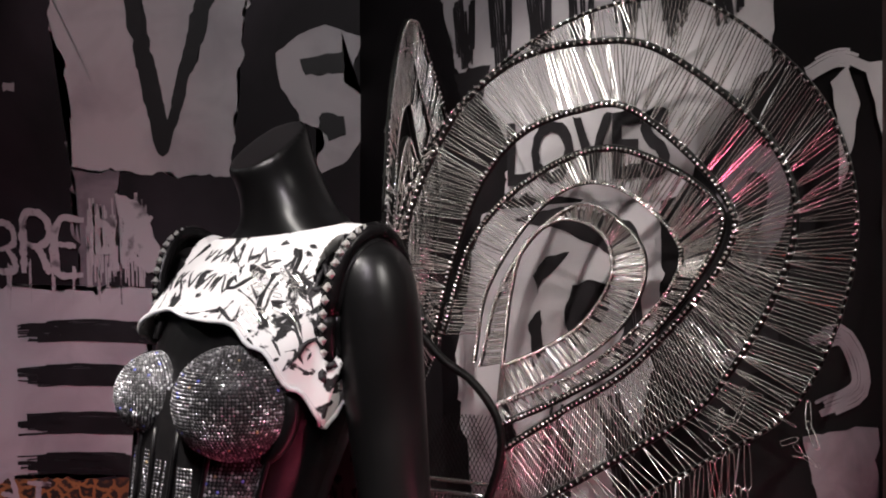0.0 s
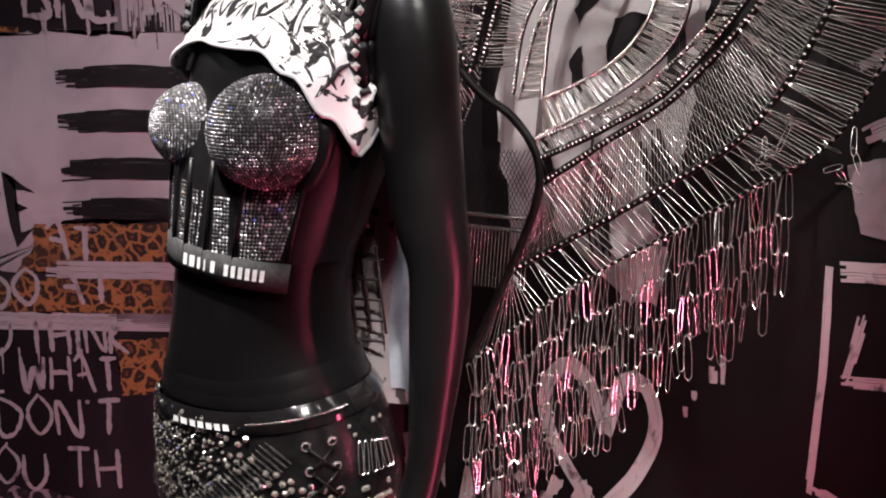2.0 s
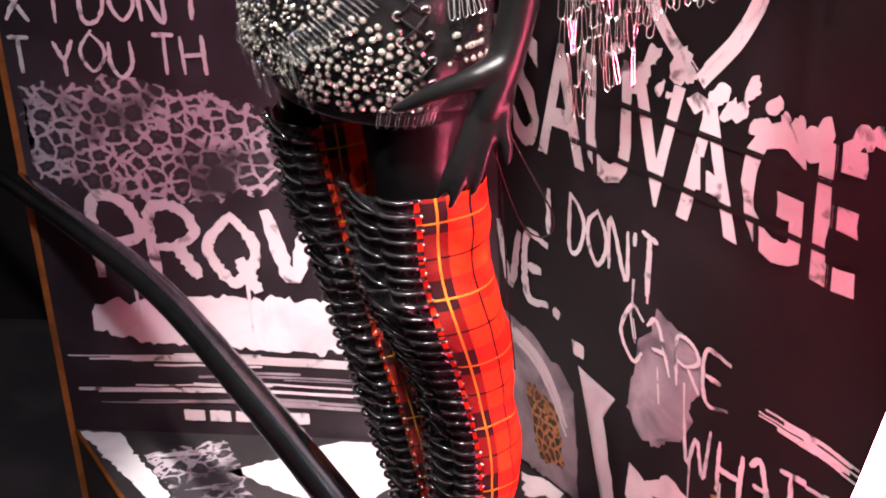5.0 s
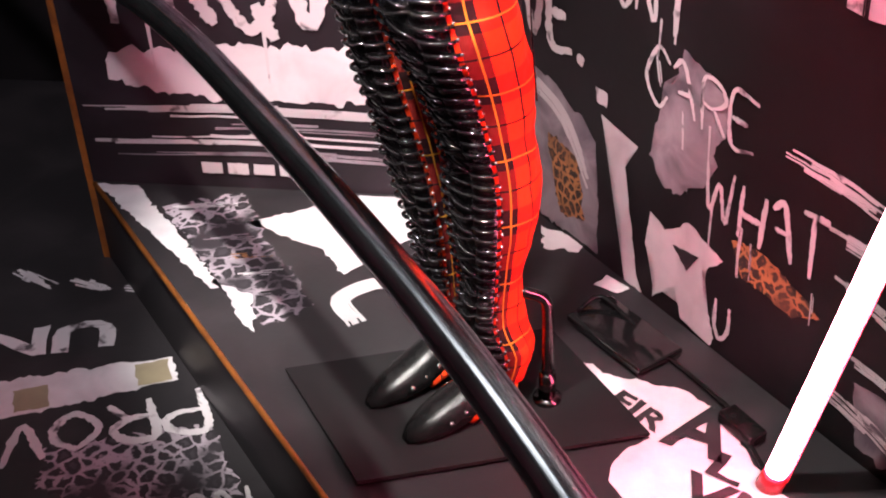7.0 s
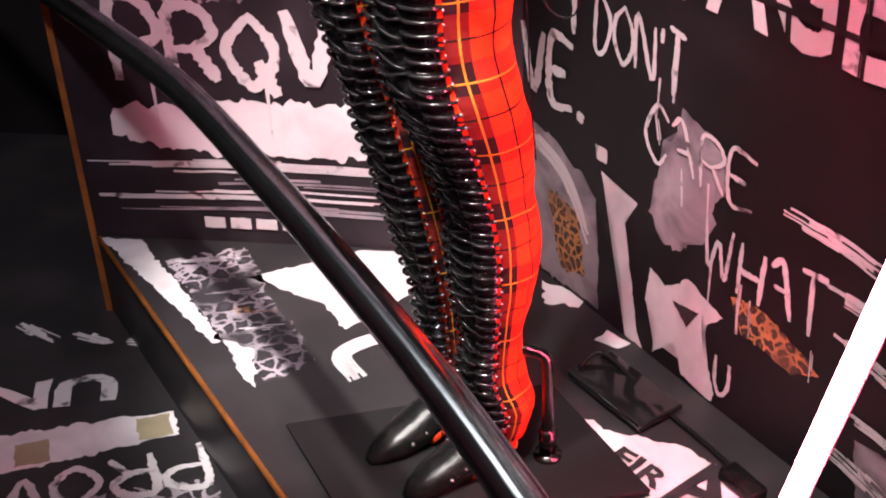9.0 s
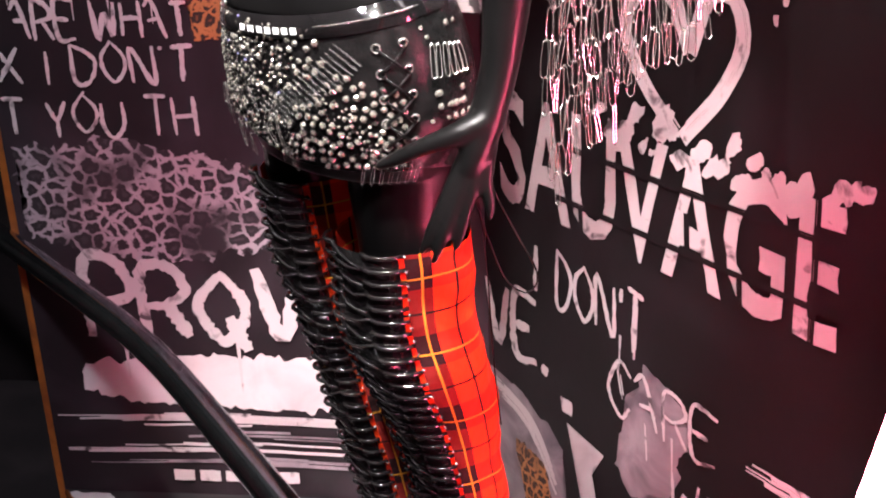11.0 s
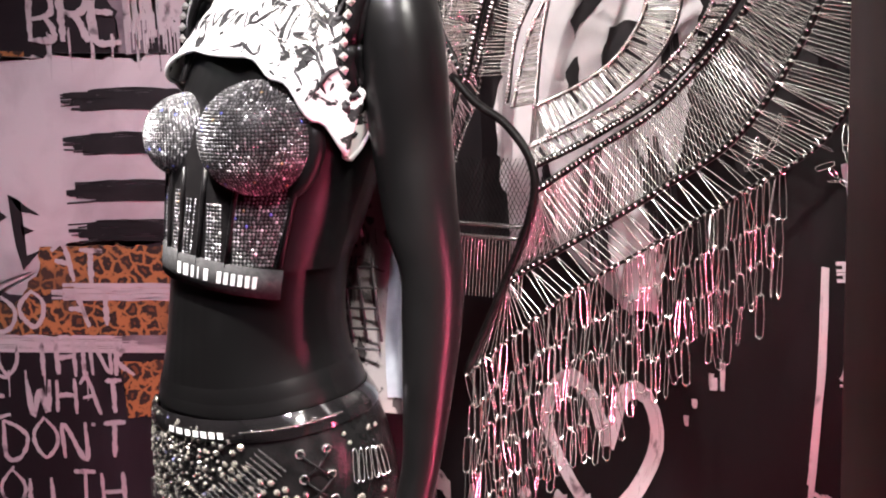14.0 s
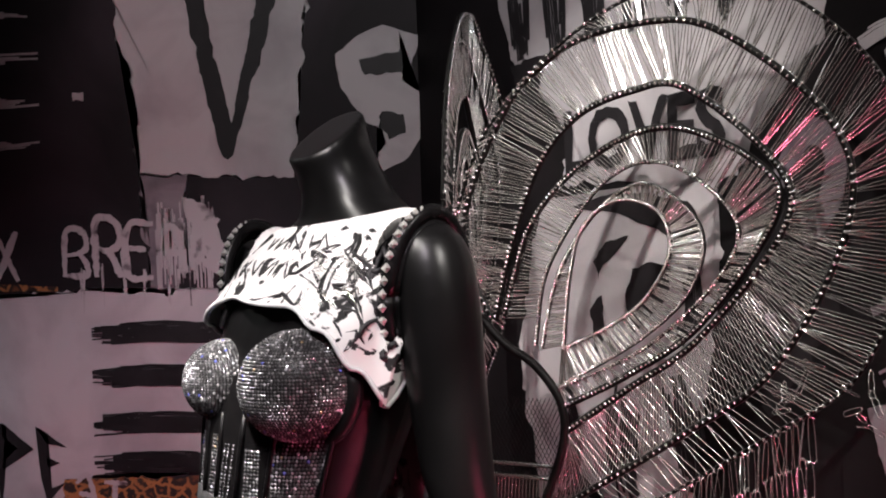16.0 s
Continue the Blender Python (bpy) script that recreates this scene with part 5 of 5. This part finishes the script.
def leg_hem(a):
    """Lowest at the sides, cut away over each thigh, low again at the crotch."""
    return 1.062 + 0.045 * min(1.0, max(0.0, (a - 80) / 70)) if a < 200 else 1.09


def hip(z, a, off=0.0):
    return skin(z, a, off + 0.006 + 0.004 * max(0, math.sin(radians(a))), 2.2)


bm = bmesh.new()
loft(bm, [[inv @ hip(leg_hem(a) + (waist(a) - leg_hem(a)) * t, a) for a in range(0, 360, 9)] for t in [k / 8 for k in range(9)]], caps=False)
part("shell", bm, M_LEATHER, shorts)
for s, leg in ((1, NEAR_LEG), (-1, FAR_LEG)):
    bm = bmesh.new()
    tube(bm, [inv @ (Vector(leg[0][0]) + Vector((0, 0, 0.02))), inv @ Vector((leg[1][0][0], leg[1][0][1], 1.065))], [0.088, 0.084], 24, caps=False)
    part("leg_cuff", bm, M_LEATHER, shorts)
bm = bmesh.new()
loft(bm, [[inv @ (hip(waist(a) + dz, a, o)) for a in range(0, 361, 9)] for dz, o in ((-0.012, 0.002), (-0.006, 0.004), (0.002, 0.003), (0.012, -0.001))], closed=False)
part("waistband", bm, M_PATENT, shorts, "glossy black waistband")
bm = bmesh.new()
for k in range(2):
    loft(bm, [[inv @ skin(waist(a) + 0.022 + 0.012 * k + dz, a, o) for a in range(0, 361, 9)] for dz, o in ((-0.010, 0.0016), (0.0, 0.0022), (0.010, 0.0012))], closed=False)
part("sheer_waist", bm, M_BODY, shorts, "thin sheer black tights waist")
bm = bmesh.new()
for k in range(44):
    a = 58 - 1.25 * k
    c = hip(waist(a) + 0.001, a, 0.007)
    r = bmesh.ops.create_cube(bm, size=0.0016)
    bmesh.ops.translate(bm, verts=r["verts"], vec=inv @ c)
part("zip", bm, M_CHROME, shorts, "steel zip along the waistband")
for k in range(7):
    bm = bmesh.new()
    loft(bm, [[inv @ hip(waist(a) + dz, a, 0.0075) for a in (96 - 4.4 * k, 93 - 4.4 * k)] for dz in (-0.006, 0.001)], closed=False)
    part("word_bar", bm, M_LETTER, shorts)
GEMS = []
for r in (0.0032, 0.0044):
    bm = bmesh.new()
    gem(bm, Vector((0, 0, 0)), Vector((0, 0, 1)), r)
    me = bpy.data.meshes.new("crystal")
    bm.to_mesh(me)
    bm.free()
    me.materials.append(M_GEM)
    GEMS.append(me)
rng = random.Random(21)
small = bmesh.new()
count, taken = 0, []
for k in range(5200):
    a = rng.uniform(22, 178)
    z = rng.uniform(leg_hem(a) + 0.004, 1.222)
    dense = a > 78 or abs((z - 1.09) - (a - 35) * 0.0022) < 0.02
    if not dense and rng.random() < 0.2:
        continue
    if a < 60 and z > 1.17 + (a - 40) * 0.001:
        continue
    if abs(z - (1.200 - (a - 46) * 0.002)) < 0.010 and 42 < a < 84:
        continue
    spot_size = rng.uniform(0.0040, 0.0058) if dense else rng.uniform(0.0078, 0.0105)
    if any((0.0026 * (a - u)) ** 2 + (z - v) ** 2 < (0.5 * (spot_size + w)) ** 2 for u, v, w in taken):
        continue
    taken.append((a, z, spot_size))
    c, d = hip(z, a, 0.001), hip(z, a, 0.02)
    if dense and count > 270 or not dense and count >= 300:
        gem(small, inv @ c, (d - c) + Vector((rng.uniform(-1, 1), rng.uniform(-1, 1), rng.uniform(-1, 1))) * 0.012, 0.5 * spot_size)
    elif rng.random() < 0.6 or not dense:
        ob = new("crystal", GEMS[rng.random() < 0.4 or not dense])
        ob.parent = shorts
        ob.matrix_local = inv @ look(c, c - (d - c) - Vector((rng.uniform(-1, 1), rng.uniform(-1, 1), rng.uniform(-1, 1))) * 0.006)
        count += 1
    else:
        gem(small, inv @ c, (d - c) + Vector((rng.uniform(-1, 1), rng.uniform(-1, 1), rng.uniform(-1, 1))) * 0.012, 0.5 * spot_size)
tagged(part("small_crystals", small, M_GEM, shorts, "dense scatter of small crystals", smooth=False), kind="stuff")
for k in range(46):
    t = k / 17
    a, z = 46 + 40 * t, 1.200 - 0.080 * t
    if k < 18:
        place_pin(hip(z + 0.010, a + 5, 0.004), hip(z - 0.012, a - 6, 0.004), AHEAD, PIN_SHORT, shorts, 0.010)
    else:
        a, z = rng.uniform(60, 150), rng.uniform(1.07, 1.15)
        place_pin(hip(z, a, 0.006), hip(z - 0.025, a + rng.uniform(-7, 7), 0.010), AHEAD, PIN_SHORT, shorts, 0.020)
for k in range(6):
    place_pin(hip(1.205 - 0.001 * k, 4 - 3.2 * k, 0.006), hip(1.168, 4 - 3.2 * k + rng.uniform(-3, 3), 0.007), LEFTWARD, PIN_SHORT, shorts, 0.03)
for k in range(7):
    place_pin(hip(1.072, 44 - 5 * k, 0.004), hip(1.046, 44 - 5 * k + 2, 0.004), AHEAD, PIN_SHORT, shorts, 0.022)
bm = bmesh.new()
eye = bpy.data.meshes.new("eyelet")
r = [(0.0045 * math.cos(w), 0.0045 * math.sin(w), 0) for w in [2 * math.pi * k / 10 for k in range(11)]]
tube(bm, r, 0.0014, 5)
bm.to_mesh(eye)
bm.free()
eye.materials.append(M_CHROME)
for k in range(5):
    z = 1.205 - 0.027 * k
    for a in (32, 18):
        c, d = hip(z + (0.004 if a == 18 else 0), a, 0.002), hip(z, a, 0.02)
        ob = new("eyelet", eye)
        ob.parent = shorts
        ob.matrix_local = inv @ look(c, c - (d - c))
    if k < 4:
        for a, b in ((32, 18), (18, 32)):
            lace = bmesh.new()
            tube(lace, [inv @ hip(z, a, 0.004), inv @ hip(z - 0.013, 25, 0.008), inv @ hip(z - 0.027, b, 0.004)], 0.0016, 5)
            part("side_lace", lace, M_LEATHER, shorts)
for k in range(26):
    a, z = 10 - rng.uniform(0, 30), rng.choice((1.22, 1.21, 1.15, 1.135, 1.12, 1.10, 1.09))
    c, d = hip(z, a, 0.001), hip(z, a, 0.02)
    ob = new("crystal", GEMS[k % 2])
    ob.parent = shorts
    ob.matrix_local = inv @ look(c, c - (d - c))

# ---- lace-up boots ----


def boot(leg, toe, label, edge=44):
    """A thigh boot: tartan sides, black laced front, pointed toe, slim heel."""
    b = thing("boot", (leg[-1][0][0], leg[-1][0][1], STAGE), label, "boot", "pair of boots")
    bpy.context.view_layer.update()
    inv = b.matrix_world.inverted()
    path = [(Vector(p), r) for p, r in leg]
    spine = glide([p for p, _ in path], 40)
    rad = [q.x for q in glide([(r, 0.2 * i, 0) for i, (_, r) in enumerate(path)], 40)]

    def at(i, angle, off=0.0):
        i = min(max(i, 0), 39)
        w = radians(angle - 5 - 6 * i / 39)
        crease = 0.0045 * noise.noise(Vector((angle * 0.03, i * 0.5, 2))) + 0.005 * noise.noise(Vector((angle * 0.02, i * 0.22 + angle * 0.008, 7)))
        return spine[i] + (LEFTWARD * math.cos(w) + AHEAD * math.sin(w)) * (rad[i] + 0.010 + off + crease)

    step = (spine[0] - spine[-1]).length / 39
    bm = bmesh.new()
    loft(bm, [[inv @ at(i, a) for a in range(-226, 62, 8)] for i in range(40)], closed=False, uv=lambda i, j: (0.0085 * j, step * i))
    part("shaft", bm, M_PLAID, b, "red tartan cloth with yellow and black lines")
    bm = bmesh.new()
    loft(bm, [[inv @ at(i, a, 0.002) for a in range(58, 135, 6)] for i in range(40)], closed=False)
    part("tongue", bm, M_LEATHER, b, "black leather tongue")
    for a0, a1 in ((edge + 4, 80), (112, 138)):
        bm = bmesh.new()
        loft(bm, [[inv @ at(i, a0 + (a1 - a0) * k / 5, 0.005 if 0 < k < 5 else 0.001) for k in range(6)] for i in range(40)], closed=False)
        part("facing", bm, M_PATENT, b, "glossy black lace facing")
    for k in range(44):
        i = k * 39 / 43
        lo, f = int(i), i - int(i)
        for a0, a1 in ((edge, 78), (114, 140)):
            pts = [at(lo, a0 + (a1 - a0) * j / 4, o).lerp(at(lo + 1, a0 + (a1 - a0) * j / 4, o), f) for j, o in enumerate((0.001, 0.008, 0.010, 0.009, 0.003))]
            bm = bmesh.new()
            tube(bm, [inv @ p for p in pts], 0.0030, 6)
            part("lace_loop", bm, M_PATENT, b)
    for k in range(43):
        i = k * 39 / 43
        lo, f = int(i), i - int(i)
        ends = (78, 114) if k % 2 else (114, 78)
        pts = [at(lo, ends[0] + (ends[1] - ends[0]) * j / 3, 0.0065 - 0.002 * abs(j - 1.5)).lerp(at(lo + 1, ends[0] + (ends[1] - ends[0]) * j / 3, 0.0065), min(1.0, f + 0.3 * j)) for j in range(4)]
        bm = bmesh.new()
        tube(bm, [inv @ p for p in pts], 0.0021, 5)
        part("cross_lace", bm, M_PATENT, b)
    bm = bmesh.new()
    for k in range(38):
        i = int(k * 39 / 37)
        r = bmesh.ops.create_icosphere(bm, subdivisions=1, radius=0.0022)
        bmesh.ops.translate(bm, verts=r["verts"], vec=inv @ at(i, edge - 1, 0.004))
    tagged(part("eyelets", bm, M_CHROME, b, "row of steel eyelets", smooth=False), kind="stuff")
    ankle = Vector(leg[-1][0])
    toe = Vector(toe)
    heel = ankle - AHEAD * 0.030
    way = (toe - Vector((ankle.x, ankle.y, toe.z))).normalized()
    across = Vector((0, 0, 1)).cross(way)
    foot = [(ankle + Vector((0, 0, 0.0)), 0.034, 0.034), (ankle + way * 0.025 - Vector((0, 0, 0.022)), 0.034, 0.030), (toe - way * 0.085 + Vector((0, 0, 0.031)), 0.035, 0.027), (toe - way * 0.045 + Vector((0, 0, 0.023)), 0.031, 0.021), (toe - way * 0.014 + Vector((0, 0, 0.017)), 0.019, 0.014), (toe + Vector((0, 0, 0.013)), 0.008, 0.008)]
    bm = bmesh.new()
    loft(bm, [[inv @ (c + across * (wd * math.cos(w)) + Vector((0, 0, ht * math.sin(w))) + way * (0.4 * ht * math.sin(w) * (1 - n / 5))) for w in [2 * math.pi * k / 18 for k in range(18)]] for n, (c, wd, ht) in enumerate(foot)])
    part("vamp", bm, M_LEATHER, b, "glossy black pointed toe")
    bm = bmesh.new()
    side = [ankle + Vector((0, 0, 0.03)), ankle - way * 0.006 - Vector((0, 0, 0.01)), toe - way * 0.125 + Vector((0, 0, 0.034)), toe - way * 0.095 + Vector((0, 0, 0.022))]
    loft(bm, [[inv @ (c + across * (wd * math.cos(w)) + Vector((0, 0, ht * math.sin(w)))) for w in [2 * math.pi * k / 18 for k in range(18)]] for c, wd, ht in zip(side, (0.037, 0.039, 0.038, 0.036), (0.02, 0.034, 0.024, 0.016))], uv=lambda i, j: (0.012 * j, 0.03 * i))
    part("quarter", bm, M_PLAID, b, "red tartan side of the foot")
    bm = bmesh.new()
    tube(bm, [inv @ (ankle - way * 0.028 - Vector((0, 0, 0.02))), inv @ Vector((ankle.x - way.x * 0.03, ankle.y - way.y * 0.03, STAGE + 0.055)), inv @ Vector((ankle.x - way.x * 0.026, ankle.y - way.y * 0.026, STAGE + 0.006))], [0.022, 0.010, 0.006], 8)
    part("heel", bm, M_PATENT, b, "slim black heel")
    bm = bmesh.new()
    for k in range(5):
        r = bmesh.ops.create_icosphere(bm, subdivisions=1, radius=0.004)
        bmesh.ops.translate(bm, verts=r["verts"], vec=inv @ (toe - way * (0.06 + 0.012 * k) + across * (0.030 * (-1) ** k) + Vector((0, 0, 0.032 + 0.004 * k))))
    tagged(part("studs", bm, M_CHROME, b, "steel studs on the vamp", smooth=False), kind="stuff")
    return b


boot(NEAR_SHAFT, (-0.246, 1.345, STAGE + 0.004), "thigh-high red tartan boot with a black laced front")
boot(FAR_SHAFT, (-0.312, 1.412, STAGE + 0.004), "thigh-high red tartan boot, heel raised on the base plate", 46)
cord = thing("hanging_cord", (-0.075, 1.36, 1.0), "thin dark cord hanging in a loop beside the boot", "cord")
bpy.context.view_layer.update()
bm = bmesh.new()
inv = cord.matrix_world.inverted()
tube(bm, [inv @ p for p in glide([(-0.09, 1.34, 1.05), (-0.075, 1.36, 0.98), (-0.055, 1.37, 0.92), (-0.03, 1.37, 0.905), (-0.02, 1.37, 0.93), (-0.045, 1.365, 0.985), (-0.07, 1.36, 1.04)], 30)], 0.0012, 5)
tube(bm, [inv @ p for p in glide([(-0.085, 1.35, 1.05), (-0.078, 1.37, 0.95), (-0.075, 1.40, 0.80), (-0.07, 1.42, 0.70)], 20)], 0.0010, 5)
part("strand", bm, M_LEATHER, cord)

# ---- stand, lamp and rail ----
bm = bmesh.new()
plan = [Vector((-0.455, 1.487, 0)), Vector((-0.062, 1.625, 0)), Vector((0.094, 1.40, 0)), Vector((-0.299, 1.262, 0))]
loft(bm, [[Vector((p.x, p.y, z)) for p in reversed(plan)] for z in (STAGE + 0.0062, STAGE + 0.012)])
tagged(part("base_plate", bm, M_VOID, smooth=False), "flat black base plate under the mannequin", "base plate")
rod = thing("support_rod", (-0.055, 1.457, STAGE + 0.012), "dark steel support rod with a flange behind the boot", "support")
bpy.context.view_layer.update()
inv = rod.matrix_world.inverted()
bm = bmesh.new()
tube(bm, [inv @ p for p in glide([(-0.055, 1.457, STAGE + 0.012), (-0.055, 1.457, 0.27), (-0.056, 1.457, 0.355), (-0.064, 1.455, 0.378), (-0.095, 1.447, 0.392)], 24)], 0.0085, 10)
part("tube", bm, M_GUN, rod)
bm = bmesh.new()
tube(bm, [(0, 0, 0.0), (0, 0, 0.006)], 0.021, 20)
tube(bm, [(0, 0, 0.006), (0, 0, 0.05)], 0.0125, 14)
part("flange", bm, M_GUN, rod, "round bolted foot flange")

neon = thing("neon_tube", (0.255, 1.325, STAGE), "upright glowing pink neon tube in a red holder", "neon light")
bpy.context.view_layer.update()
inv = neon.matrix_world.inverted()
foot, lean = Vector((0.255, 1.325, STAGE)), Vector((0.135, -0.20, 0.97)).normalized()
bm = bmesh.new()
tube(bm, [inv @ (foot + lean * 0.03), inv @ (foot + lean * 0.036), inv @ (foot + lean * 1.2)], [0.008, 0.0145, 0.0145], 16)
part("lamp_tube", bm, M_NEON, neon, "glowing pink glass tube")
bm = bmesh.new()
tube(bm, [inv @ foot, inv @ (foot + lean * 0.03)], [0.020, 0.0165], 16)
part("holder", bm, M_TUBE_END, neon, "red acrylic foot socket")
# channel added on the wall side to keep the tube's light off it
bm = bmesh.new()
rear = Vector((0.769, 0.639, 0))
rear = (rear - lean * rear.dot(lean)).normalized()
flank = lean.cross(rear)
ring = [(r, w) for r, run in ((0.0165, range(-75, 76, 15)), (0.0195, range(75, -76, -15))) for w in run]
loft(bm, [[inv @ (foot + lean * h + r * (math.cos(radians(w)) * rear + math.sin(radians(w)) * flank)) for r, w in ring] for h in (0.028, 1.2)])
part("back_shield", bm, M_TUBE_END, neon, "red half-round channel added behind the tube to shield the wall")
cable = thing("power_cable", (0.22, 1.43, STAGE), "black cable with an inline adapter on the platform", "cable")
bpy.context.view_layer.update()
inv = cable.matrix_world.inverted()
bm = bmesh.new()
tube(bm, [inv @ p for p in glide([(0.25, 1.34, STAGE + 0.008), (0.235, 1.385, STAGE + 0.008), (0.215, 1.45, STAGE + 0.010), (0.16, 1.53, STAGE + 0.006), (0.10, 1.60, STAGE + 0.007), (0.05, 1.66, STAGE + 0.02), (0.01, 1.69, STAGE + 0.03), (-0.02, 1.66, STAGE + 0.02)], 40)], 0.004, 6)
part("wire", bm, M_LEATHER, cable)
bm = bmesh.new()
add_box(bm, (-0.035, -0.016, 0), (0.035, 0.016, 0.022), inv @ pose(0.222, 1.425, STAGE + 0.002, 0, 0, -52), 0.004)
part("adapter", bm, M_LEATHER, cable, "black inline adapter")
bm = bmesh.new()
add_box(bm, (-0.085, -0.045, 0), (0.085, 0.045, 0.012), pose(0.052, 1.62, STAGE + 0.006, 0, 0, -48), 0.003)
tagged(part("dark_tray", bm, M_PATENT), "flat glossy black tray on the platform by the wall", "tray")
bm = bmesh.new()
add_box(bm, (-0.06, -0.05, 0), (0.06, 0.05, 0.012), pose(-0.03, 1.18, STAGE + 0.002, 0, 0, 20), 0.003)
tagged(part("glittery_card", bm, material("iridescent_card", (0.16, 0.14, 0.32), 0.2, 0.4, (0.75, 0.32, 0.10), 45, (0.48, 0.6))), "small iridescent blue and orange card on the platform", "card")

rail = thing("barrier_rail", (-0.35, 1.3, 0.0), "glossy dark steel barrier rail in front of the platform", "rail")
bpy.context.view_layer.update()
inv = rail.matrix_world.inverted()
bm = bmesh.new()
curve = glide([(-1.9, 2.82, 0.70), (-1.38, 2.36, 0.70), (-1.076, 2.085, 0.70), (-0.806, 1.825, 0.70), (-0.585, 1.597, 0.70), (-0.385, 1.338, 0.70), (-0.23, 1.125, 0.70), (-0.115, 0.958, 0.70), (0.0, 0.772, 0.70), (0.14, 0.52, 0.70), (0.36, 0.08, 0.70), (0.50, -0.25, 0.70)], 90)
curve = [p for p in curve if p.y < 2.74]
tube(bm, [inv @ p for p in curve], 0.021, 20)
part("handrail", bm, M_RAIL, rail, "glossy black handrail")
for p in (curve[-2],):
    bm = bmesh.new()
    tube(bm, [inv @ Vector((p.x, p.y, 0.0)), inv @ Vector((p.x, p.y, 0.695))], 0.016, 14)
    part("post", bm, M_RAIL, rail, "round black post")
